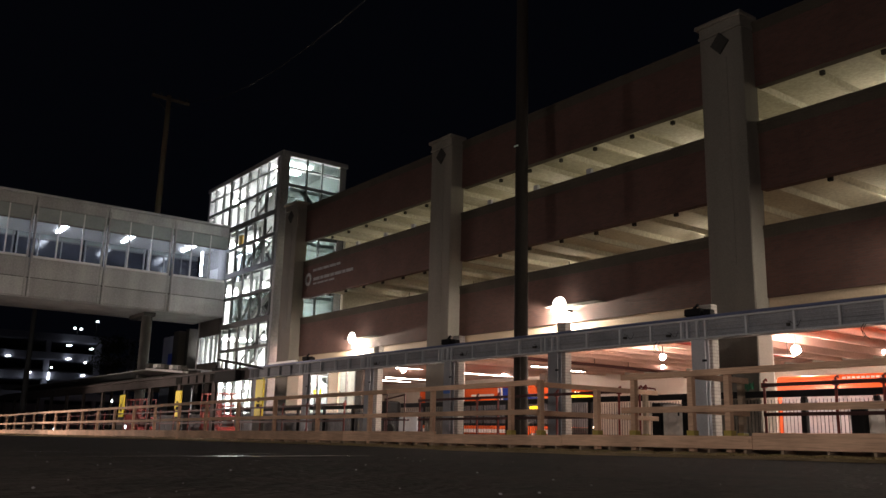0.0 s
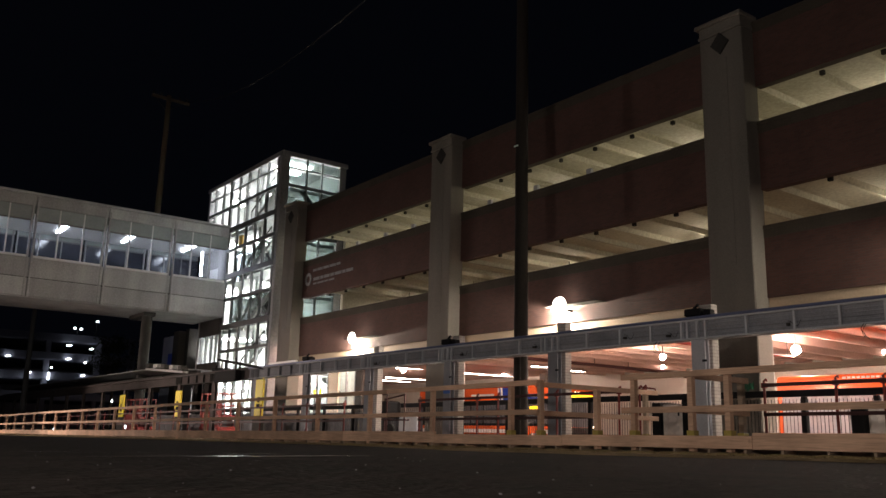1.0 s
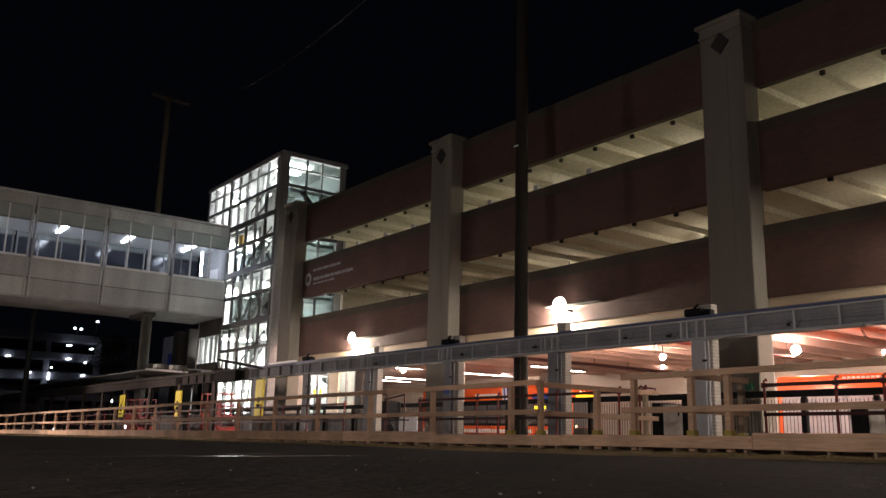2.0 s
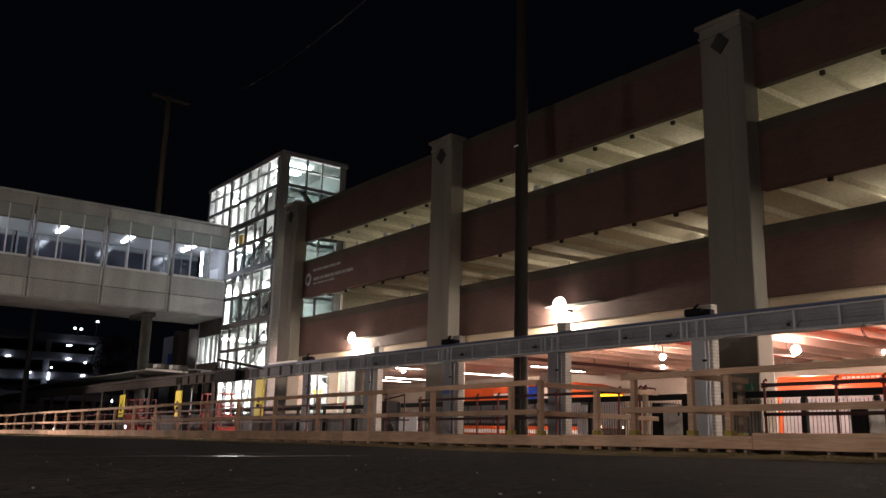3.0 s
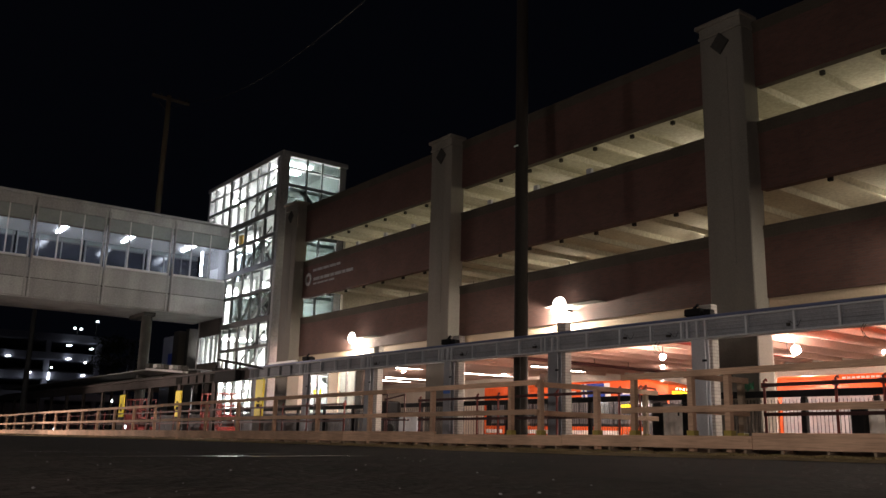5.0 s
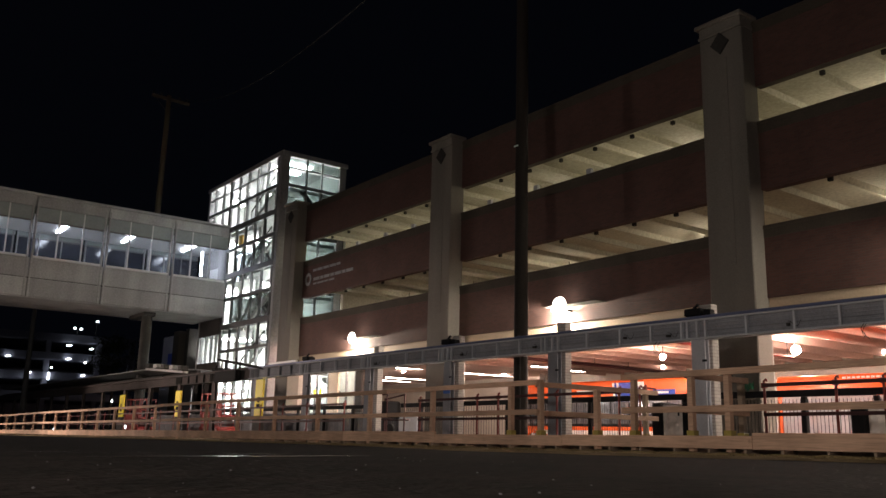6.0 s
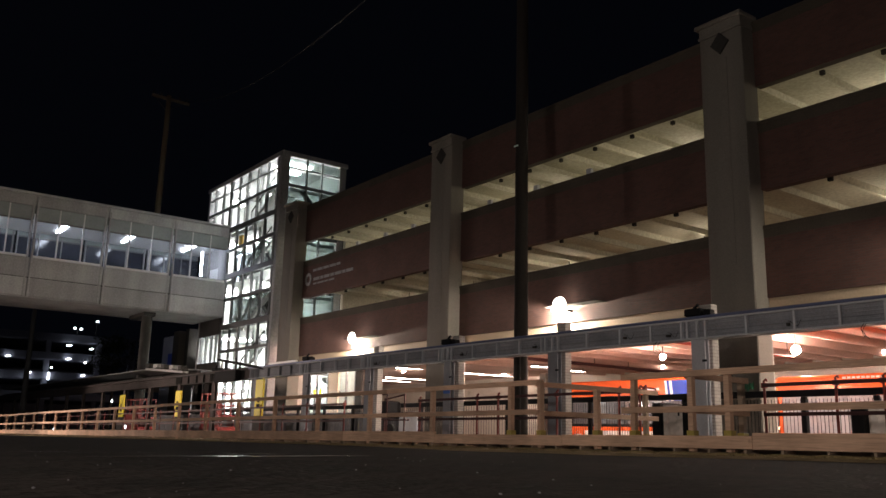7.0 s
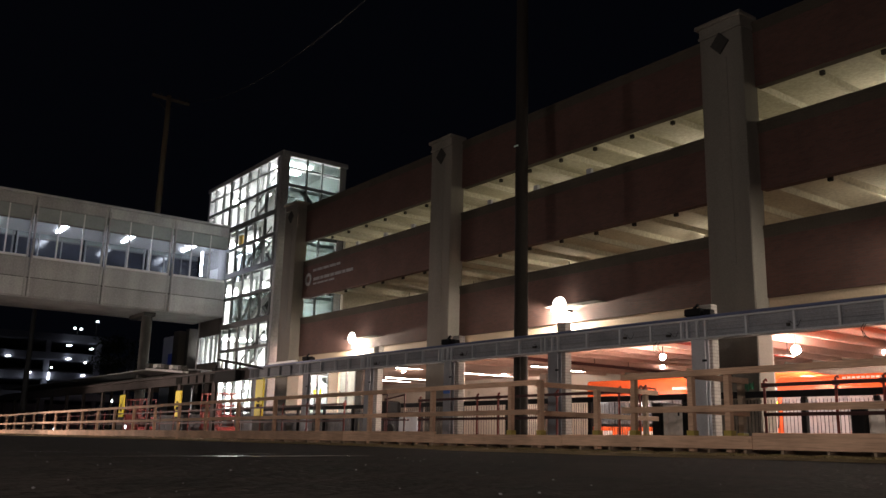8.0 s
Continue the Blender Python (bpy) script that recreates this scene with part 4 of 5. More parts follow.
for xw, ww in ((-33.9, 0.75), (-43.5, 0.75), (-52.9, 0.85)):
    make_yellow_panel(xw, ww)


# ---- red working platforms ----
def make_lift(x, y, s):
    g = grade(x)
    t = thing("scissor_lift", (x, y, g), "red scissor lift parked on the station platform", "scissor lift", "scissor lifts")
    bm = B()
    box(bm, x - 1.2 * s, x + 1.2 * s, y - 0.5, y + 0.5, g + 0.25, g + 0.62, 0.04)
    part("chassis", bm, REDPAINT, t)
    bm = B()
    box(bm, x - 0.9 * s, x + 0.2 * s, y - 0.56, y - 0.5, g + 0.55, g + 1.35, 0.02)
    box(bm, x + 0.5 * s, x + 1.1 * s, y - 0.55, y - 0.3, g + 1.2, g + 1.9, 0.03)
    part("cover_panel", bm, REDPAINT, t)
    for dx in (-0.85, 0.85):
        for dy in (-0.5, 0.5):
            bm = B()
            rod(bm, (x + dx * s, y + dy - 0.08, g + 0.22), (x + dx * s, y + dy + 0.08, g + 0.22), 0.22, 0.22, 16)
            part("wheel", bm, TYRE, t)
    bm = B()
    for k in range(3):
        z = g + 0.66 + 0.13 * k
        for yy in (y - 0.4, y + 0.4):
            beam(bm, (x - 1.0 * s, yy, z), (x + 1.0 * s, yy, z + 0.13), 0.05, 0.07)
            beam(bm, (x + 1.0 * s, yy, z), (x - 1.0 * s, yy, z + 0.13), 0.05, 0.07)
    part("scissor_arms", bm, REDPAINT, t)
    bm = B()
    box(bm, x - 1.2 * s, x + 1.2 * s, y - 0.5, y + 0.5, g + 1.1, g + 1.2, 0.01)
    part("deck", bm, REDPAINT, t)
    bm = B()
    for z in (g + 1.65, g + 2.25):
        for yy in (y - 0.48, y + 0.48):
            beam(bm, (x - 1.18 * s, yy, z), (x + 1.18 * s, yy, z), 0.05, 0.05)
        for xx in (x - 1.18 * s, x + 1.18 * s):
            beam(bm, (xx, y - 0.48, z), (xx, y + 0.48, z), 0.05, 0.05)
    for k in range(4):
        xx = x - 1.18 * s + 2.36 * s * k / 3
        for yy in (y - 0.48, y + 0.48):
            beam(bm, (xx, yy, g + 1.2), (xx, yy, g + 2.25), 0.05, 0.05)
    part("guard_rail", bm, REDPAINT, t)


make_lift(-42.0, 17.3, 1.0)
make_lift(-53.4, 17.0, 1.1)


# ---- timber site fence ----
FY = 10.5
FPOSTS = [-12.01 - 2.435 * k for k in range(0, 34)]


def sill(x):
    return grade(x) + 0.09


def plank(bm, x0, x1, y, za, zb, thick=0.04):
    """A board along the fence that follows the road's fall."""
    v = []
    for x in (x0, x1):
        for yy in (y, y + thick):
            for z in (za, zb):
                v.append(bm.verts.new((x, yy, sill(x) + z)))
    for q in ((0, 1, 3, 2), (4, 6, 7, 5), (0, 4, 5, 1), (2, 3, 7, 6), (0, 2, 6, 4), (1, 5, 7, 3)):
        bm.faces.new([v[i] for i in q])


def make_fence():
    rng = random.Random(7)
    f = thing("timber_fence", (-20, FY, grade(-20)), "raw pine site fence with two rails and a toe board", "site fence")
    for x in FPOSTS + [-11.22, -9.88, -9.10, -8.01, -7.38, -4.9]:
        bm = B()
        lean = rng.uniform(-0.012, 0.012)
        beam(bm, (x, FY + 0.07, sill(x) - 0.05), (x + lean, FY + 0.07, sill(x) + (1.12 if x not in (-9.88, -9.10, -8.01) else (1.05 if x > -9.5 else 0.9))), 0.09, 0.09, 0.006)
        p = part("post", bm, LUMBER, f)
        if x > -13:
            bm = B()
            box(bm, x - 0.065, x + 0.065, FY + 0.01, FY + 0.13, sill(x) + 0.16, sill(x) + 0.25, 0.006)
            part("bracket", bm, BRACKET, p, "faded yellow post bracket")
    spans = []
    x = -11.22
    while x > -85:
        spans.append((x - 4.84, x))
        x -= 4.84
    spans += [(-9.3, -4.5), (-4.5, 0.3)]
    for a, b in spans:
        j = rng.uniform(-0.012, 0.012)
        for za, zb, m in ((1.035 + j, 1.125 + j, LUMBER), (0.52 + j, 0.61 + j, LUMBER)):
            bm = B()
            plank(bm, a + 0.01, b - 0.01, FY - 0.02, za, zb)
            part("rail", bm, m, f)
    x = 0.3
    while x > -85:
        bm = B()
        j = rng.uniform(-0.008, 0.008)
        h = 0.17 if -11 < x < -5.5 else 0.215
        plank(bm, x - 3.62, x, FY - 0.05, -0.005 + j, h + j, 0.05)
        part("toe_board", bm, LUMBER, f)
        x -= 3.63
    # blocks under the sill
    bm = B()
    box(bm, -0.018, 0.018, FY - 0.0, FY + 0.3, -0.12, 0.0)
    blk = part("sill_block", bm, OLDLUMBER, f)
    blk.location = Vector((-3.0, 0, sill(-3.0) - 0.0)) - Vector((0, 0, 0))
    ORIGIN[blk.name] = Vector()
    o = ORIGIN[f.name]
    x = -3.0
    while x > -60:
        b2 = same("sill_block", blk, f, (x, 0, sill(x)))
        x -= 0.6 + rng.uniform(-0.05, 0.05)
    bpy.data.objects.remove(blk)
    # returns beside the two gaps
    for x0, y1, n in ((-11.4, 13.95, (13.65,)), (-8.15, 12.2, (12.1,))):
        for za in (1.06, 0.55):
            bm = B()
            beam(bm, (x0, FY + 0.1, sill(x0) + za), (x0, y1, sill(x0) + za), 0.04, 0.09, 0.004)
            part("rail", bm, LUMBER, f)
        for y in n:
            bm = B()
            beam(bm, (x0 - 0.06, y, sill(x0) - 0.05), (x0 - 0.06, y, sill(x0) + 1.1), 0.09, 0.09, 0.006)
            p = part("post", bm, OLDLUMBER, f)
            bm = B()
            box(bm, x0 - 0.125, x0 + 0.005, y - 0.065, y + 0.065, sill(x0) + 0.1, sill(x0) + 0.24, 0.006)
            part("bracket", bm, BRACKET, p, "faded yellow post bracket")


make_fence()


def make_platform():
    bm = B()
    v = []
    for x in (-85, 1.0):
        for y in (FY + 0.45, 19.5):
            for z in (-0.12, 0.06):
                v.append(bm.verts.new((x, y, sill(x) + z)))
    for q in ((0, 1, 3, 2), (4, 6, 7, 5), (0, 4, 5, 1), (2, 3, 7, 6), (0, 2, 6, 4), (1, 5, 7, 3)):
        bm.faces.new([v[i] for i in q])
    tagged(part("platform", bm, CONCRETE), "low concrete platform behind the timber fence", "platform", kind="structure")


make_platform()


# ---- red steel guard rail ----
def make_guard_rail():
    y = 14.6
    r = thing("guard_rail", (-14, y, grade(-14)), "dark red steel guard rail with hooked post tops", "guard rail")
    xs = [-7.16, -8.0, -9.4, -12.28, -12.41, -13.0, -14.95, -17.1, -17.96, -20.6, -24.9, -27.5] + [-29.4 - 1.9 * k for k in range(26)]
    for x in xs:
        bm = B()
        s = sill(x)
        rod(bm, (x, y, s), (x, y, s + 1.26), 0.025, 0.025, 8)
        rod(bm, (x, y, s + 1.26), (x + 0.05, y, s + 1.29), 0.016, 0.016, 6)
        rod(bm, (x + 0.05, y, s + 1.29), (x + 0.06, y, s + 1.24), 0.016, 0.016, 6)
        p = part("post", bm, REDSTEEL, r)
        bm = B()
        box(bm, x - 0.04, x + 0.04, y - 0.05, y + 0.05, s + 1.12, s + 1.22, 0.008)
        part("clamp", bm, REDSTEEL, p)
    bm = B()
    rod(bm, (-12.41, y, sill(-12.4) + 1.26), (-11.98, y, sill(-12.4) + 1.20), 0.018, 0.018, 6)
    rod(bm, (-11.98, y, sill(-12.4) + 1.20), (-11.98, y, sill(-12.4) + 1.12), 0.018, 0.018, 6)
    part("hooked_bar", bm, REDSTEEL, r)
    for a, b in ((-9.4, 0.5), (-20.6, -13.0), (-80, -24.9)):
        for z in (1.17, 0.63):
            bm = B()
            beam(bm, (a, y - 0.05, sill(a) + z), (b, y - 0.05, sill(b) + z), 0.04, 0.065)
            part("rail", bm, DARKRED, r)


make_guard_rail()


# ---- black picket fence along the garage ----
def make_picket_fence():
    y = 20.0
    f = thing("picket_fence", (-24, y, grade(-24)), "black steel picket fence with a deep top rail", "picket fence")
    bm = B()
    beam(bm, (-46.5, y, 1.20), (-2, y, 1.38), 0.08, 0.17, 0.01)
    part("top_rail", bm, BLACK, f)
    bm = B()
    beam(bm, (-46.5, y, 0.05), (-2, y, 0.12), 0.05, 0.05)
    part("bottom_rail", bm, BLACK, f)
    k = 0
    first = None
    x = -46.4
    while x < -4:
        if k % 18 == 0:
            bm = B()
            box(bm, x - 0.06, x + 0.06, y - 0.06, y + 0.06, grade(x), 1.25, 0.008)
            part("post", bm, BLACK, f)
        elif first is None:
            bm = B()
            rod(bm, (x, y, 0.05), (x, y, 1.20), 0.008, 0.008, 6)
            first = part("picket", bm, BLACK, f)
            fx = x
        else:
            same("picket", first, f, (x - fx, 0, 0))
        x += 0.145 if x < -22 else 0.10
        k += 1


make_picket_fence()


def make_barrier():
    b = thing("crash_barrier", (-45, 20.2, grade(-45)), "dark grey low barrier wall with a black top rail", "barrier wall")
    for k in range(8):
        x0 = -62.0 + 4.2 * k
        bm = B()
        box(bm, x0 + 0.02, x0 + 4.18, 20.12, 20.3, grade(x0) - 0.05, 1.02, 0.02)
        part("panel", bm, BARRIER, b)
    bm = B()
    beam(bm, (-62, 20.1, 1.16), (-46.6, 20.1, 1.2), 0.1, 0.17, 0.01)
    part("top_rail", bm, BLACK, b)


make_barrier()


def make_pale_panel():
    b = thing("pale_panel", (-29.4, 19.8, grade(-29.4)), "pale grey sheet panel standing just before the picket fence", "panel")
    bm = B()
    # placed to fit the camera's view, just in front of the pickets
    box(bm, -29.4, -28.09, 19.80, 19.84, grade(-29.4), 0.92, 0.008)
    part("sheet", bm, PANELGREY, b)
    bm = B()
    for x in (-29.4 + 0.1, -28.09 - 0.1):
        box(bm, x - 0.03, x + 0.03, 19.84, 19.90, grade(x), 0.92 + 0.05, 0.005)
    part("frame", bm, DARK, b)


make_pale_panel()


# ---- utility poles and wires ----
def make_pole():
    p = thing("utility_pole", (-19.58, 17.6, grade(-19)), "tall dark wooden utility pole behind the canopy", "utility pole")
    bm = B()
    g = grade(-19)
    prev = None
    seg = 14
    n = 16
    for i in range(n + 1):
        z = g + 22.0 * i / n
        r = 0.225 - 0.055 * i / n
        ring = [bm.verts.new((-19.58 + 0.012 * i / n + (r + 0.006 * math.sin(3 * k + i)) * math.cos(2 * math.pi * k / seg), 17.6 + r * math.sin(2 * math.pi * k / seg), z)) for k in range(seg)]
        if prev:
            for k in range(seg):
                bm.faces.new((prev[k], prev[(k + 1) % seg], ring[(k + 1) % seg], ring[k]))
        prev = ring
    bm.faces.new(prev)
    smooth(part("pole", bm, POLEWOOD, p))
    bm = B()
    rod(bm, (-19.40, 17.42, g), (-19.44, 17.44, 3.0), 0.03, 0.03, 8)
    part("conduit", bm, DARK, p)
    bm = B()
    box(bm, -19.69, -19.49, 17.36, 17.375, 9.22, 9.27, 0.002)
    part("tag", bm, TAGWHITE, p, "small pale reflective tag")


make_pole()


def make_far_pole():
    x, y, top = -62.0, 19.5, 25.0
    p = thing("utility_pole", (x, y, grade(x)), "distant wooden utility pole with a crossarm", "utility pole")
    bm = B()
    rod(bm, (x, y, grade(x)), (x, y + 0.1, top), 0.26, 0.18, 12)
    part("pole", bm, FARPOLE, p)
    bm = B()
    beam(bm, (x, y - 1.2, top - 0.25), (x, y + 1.7, top - 0.3), 0.16, 0.22)
    a = part("crossarm", bm, FARPOLE, p)
    for d in (-1.1, -0.5, 0.9, 1.5):
        bm = B()
        rod(bm, (x, y + d, top - 0.15), (x, y + d, top + 0.08), 0.05, 0.08, 8)
        part("insulator", bm, DARK, a)
    bm = B()
    beam(bm, (x, y - 0.9, top - 0.35), (x, y, top - 1.3), 0.05, 0.05)
    beam(bm, (x, y + 1.1, top - 0.4), (x, y, top - 1.3), 0.05, 0.05)
    part("brace", bm, DARK, p)


make_far_pole()


def make_wire(a, b, sag):
    cu = bpy.data.curves.new("overhead_wire", "CURVE")
    cu.dimensions, cu.bevel_depth, cu.bevel_resolution = "3D", 0.017, 1
    sp = cu.splines.new("POLY")
    n = 24
    sp.points.add(n)
    for i in range(n + 1):
        u = i / n
        p = Vector(a).lerp(Vector(b), u) - Vector((0, 0, 4 * sag * u * (1 - u)))
        sp.points[i].co = (*p, 1)
    cu.materials.append(DARK)
    ob = new("overhead_wire", cu)
    tagged(ob, "thin overhead wire against the night sky", "wire", "overhead wires")


make_wire((-62, 21.0, 25.0), (-12.0, 11.2, 12.9), 1.9)


# ---- far parking deck with lamps, and a light mast ----
def make_far_deck():
    f = thing("far_parking_garage", (-150, 30, grade(-100)), "distant dark parking garage dotted with cold white lamps", "parking garage")
    for z in (5.5, 8.7, 11.9, 15.0):
        bm = B()
        box(bm, -151, -150, -20, 46, z - 1.2, z, 0.02)
        part("spandrel", bm, FARDECK, f)
        bm = B()
        box(bm, -175, -151, -20, 46, z - 1.3, z - 1.1)
        part("deck", bm, FARDECK, f)
    for y in (-16, -8, 0, 8, 16, 24, 32, 40, 45.5):
        bm = B()
        box(bm, -151.2, -150.2, y - 0.4, y + 0.4, grade(-100), 14.0)
        part("pier", bm, FARDECK, f)
    bm = B()
    box(bm, -176, -175, -20, 46, grade(-100), 15)
    part("back_wall", bm, FARDECK, f)
    for y, z, s in ((26.1, 10.8, .7), (35.0, 13.15, .75), (35.1, 10.95, .75), (38.6, 12.85, .6), (37.9, 10.55, .5), (37.7, 8.4, .6), (29.5, 8.4, .5), (32.7, 9.4, .35), (24.9, 7.2, .7)):
        bm = B()
        bmesh.ops.create_uvsphere(bm, u_segments=12, v_segments=8, radius=1.0)
        bmesh.ops.scale(bm, vec=(0.2, s * 0.62, 0.15), verts=bm.verts)
        bm.transform(Matrix.Translation((-149.7, y, z)) @ Matrix.Rotation(0.12, 4, "X"))
        part("lamp", bm, FARGLOW, f, "cold white lamp")
    for y, z in ((32.4, 8.0), (29.3, 7.3)):
        bm = B()
        box(bm, -149.8, -149.5, y - 0.16, y + 0.16, z - 0.6, z + 0.6, 0.1)
        part("stair_lamp", bm, FARGLOW, f, "cold white lamp")
    bm = B()
    for y, z in ((35.6, 16.05), (36.6, 16.0), (39.1, 17.5)):
        box(bm, -149.9, -149.5, y - 0.18, y + 0.18, z - 0.16, z + 0.16, 0.08)
    part("roof_lamp", bm, FARGLOW, f, "small lamp above the roof deck")
    bm = B()
    for y in (36.1, 39.1):
        rod(bm, (-150, y, 14.9), (-150, y, 17.3 if y > 38 else 15.9), 0.08, 0.08, 8)
    part("lamp_mast", bm, DARK, f)


make_far_deck()


def make_tree():
    x, y = -122.0, 34.6
    t = thing("tree", (x, y, grade(-100)), "dark leafy tree standing before the far garage", "tree")
    rng = random.Random(21)
    bm = B()
    rod(bm, (x, y, grade(-100)), (x, y + 0.2, 6.0), 0.26, 0.17, 10)
    for k in range(7):
        a = k * 0.9
        rod(bm, (x, y + 0.1, 4.6 + 0.25 * k), (x + 1.6 * math.cos(a), y + 1.9 * math.sin(a), 7.6 + 0.5 * k), 0.09, 0.03, 6)
    part("trunk", bm, FARPOLE, t)
    bm = B()
    clumps = [(rng.gauss(0, 1.3), rng.gauss(0, 1.75), rng.uniform(5.6, 12.2)) for k in range(46)]
    for cx, cy, cz in clumps:
        f = 1.0 - max(0, cz - 9.5) * 0.18
        for k in range(34):
            p = Vector((x + cx * f + rng.gauss(0, 0.45), y + cy * f + rng.gauss(0, 0.5), cz + rng.gauss(0, 0.42)))
            u = Vector((rng.gauss(0, 1), rng.gauss(0, 1), rng.gauss(0, 1))).normalized() * rng.uniform(0.12, 0.24)
            v = u.orthogonal().normalized() * rng.uniform(0.06, 0.12)
            bm.faces.new([bm.verts.new(q) for q in (p - u, p + v, p + u, p - v)])
    part("crown", bm, FOLIAGE, t)["kind"] = "stuff"


make_tree()


def make_mast():
    x, y = -75.0, 14.6
    m = thing("lamp_post", (x, y, grade(x)), "dark slender lamp post under the skybridge", "lamp post")
    bm = B()
    rod(bm, (x, y, grade(x)), (x, y, 11.0), 0.24, 0.16, 12)
    part("pole", bm, DARK, m)
    bm = B()
    box(bm, x - 0.4, x + 0.4, y - 0.4, y + 0.4, grade(x), grade(x) + 0.5, 0.05)
    part("base", bm, CONCRETE, m)


make_mast()


# ---- sign on the spandrel ----
def make_sign():
    s = thing("wall_sign", (-40, 21.98, 8.4), "pale lettering and a round emblem on the brick spandrel", "sign")
    bm = B()
    seg = 24
    r0, r1 = 0.20, 0.36
    rings = []
    for yy in (21.95, 21.99):
        for r in (r0, r1):
            rings.append([bm.verts.new((-42.1 + r * math.cos(2 * math.pi * k / seg), yy, 8.42 + r * math.sin(2 * math.pi * k / seg))) for k in range(seg)])
    for k in range(seg):
        q = (k + 1) % seg
        bm.faces.new((rings[0][k], rings[0][q], rings[1][q], rings[1][k]))
        bm.faces.new((rings[1][k], rings[1][q], rings[3][q], rings[3][k]))
        bm.faces.new((rings[0][q], rings[0][k], rings[2][k], rings[2][q]))
    part("emblem", bm, SIGNWHITE, s, "round white emblem")
    for x0, x1, z, h in ((-41.6, -38.6, 8.86, 0.13), (-41.5, -37.3, 8.36, 0.15), (-41.5, -39.2, 8.10, 0.08)):
        x = x0
        rng = random.Random(int(h * 100))
        while x < x1:
            w = rng.uniform(0.3, 0.7)
            bm = B()
            box(bm, x, min(x + w, x1), 21.96, 21.99, z - h / 2, z + h / 2)
            part("lettering", bm, SIGNWHITE, s, "bar of unreadable white lettering")
            x += w + 0.1


make_sign()


def make_green_sheet():
    """A scrap of plastic sheet taped to the pier."""
    w = thing("plastic_sheet", (-14.59, 21.37, 1.54), "scrap of dark green plastic sheet taped to the concrete pier", "plastic sheet")
    rng = random.Random(5)
    bm = B()
    n = 8
    top, low = [], []
    for i in range(n + 1):
        x = -14.59 + (0.52) * i / n
        top.append(bm.verts.new((x, 21.375 - rng.uniform(0, 0.02), 1.76 + rng.uniform(-0.03, 0.03))))
        low.append(bm.verts.new((x, 21.37 - rng.uniform(0, 0.04), 1.54 + rng.uniform(-0.06, 0.06))))
    for i in range(n):
        bm.faces.new((top[i], top[i + 1], low[i + 1], low[i]))
    part("sheet", bm, TAPEGREEN, w)


make_green_sheet()


def make_blue_label():
    w = thing("blue_label", (-21.16, 15.85, 1.35), "small blue label stuck on a canopy post", "label")
    bm = B()
    box(bm, -21.16, -20.83, 15.848, 15.864, 1.35, 1.53, 0.002)
    part("plate", bm, BLUELABEL, w)


make_blue_label()


# ---- cabinets behind the fence ----
def make_cabinet(x0, x1, sides):
    c = thing("steel_cabinet", (x0, 17.5, grade(-13)), "brushed steel cabinet standing beside dark posts", "cabinet", "steel cabinets")
    bm = B()
    y = 17.2
    box(bm, x0, x1, y, y + 0.6, sill(-13) + 0.06, 0.98, 0.02)
    part("body", bm, STAINLESS, c)
    for x in [x0 - 0.30, x1 + 0.02][:sides]:
        bm = B()
        box(bm, x, x + 0.28, y - 0.05, y + 0.6, sill(-13) + 0.06, 1.02, 0.015)
        part("side_frame", bm, BLACK, c)
    bm = B()
    rod(bm, (x1 - 0.1, y - 0.03, 0.70), (x1 - 0.1, y - 0.03, 0.78), 0.02, 0.02, 8)
    part("handle", bm, BLACK, c)


make_cabinet(-13.91, -13.31, 2)
make_cabinet(-8.80, -8.25, 0)


def make_bin(x):
    c = thing("litter_bin", (x, 17.4, sill(x)), "dark square litter bin on the platform", "bin")
    bm = B()
    box(bm, x - 0.15, x + 0.15, 17.2, 17.6, sill(x) + 0.06, 0.88, 0.03)
    part("body", bm, BLACK, c)
    bm = B()
    box(bm, x - 0.17, x + 0.17, 17.18, 17.62, 0.88, 0.95, 0.02)
    part("lid", bm, BLACK, c)


make_bin(-9.02)


# ---- clutter on the platform ----
def make_marker(x, y, z, m, label):
    g = sill(x) + 0.06
    w = thing("site_lamp", (x, y, g), label, "site lamp", "site lamps")
    bm = B()
    rod(bm, (x, y, g), (x, y, z - 0.05), 0.025, 0.025, 8)
    rod(bm, (x, y, g), (x, y, g + 0.04), 0.14, 0.12, 12)
    part("stand", bm, DARK, w)
    bm = B()
    bmesh.ops.create_uvsphere(bm, u_segments=10, v_segments=6, radius=0.07)
    bmesh.ops.scale(bm, vec=(1, 0.6, 1.5), verts=bm.verts)
    bm.transform(Matrix.Translation((x, y, z)))
    smooth(part("lens", bm, m, w, "glowing lens"))


for xm, zm in ((-66.6, -0.12), (-50.1, 0.16), (-53.2, 1.65), (-45.2, 0.79), (-34.3, 1.54)):
    make_marker(xm, 15.2, zm, FARGLOW, "small cold white lamp on a stand")
for xm in (-31.45, -30.97):
    make_marker(xm, 17.0, 1.73, LEDYELLOW, "small amber warning lamp on a stand")


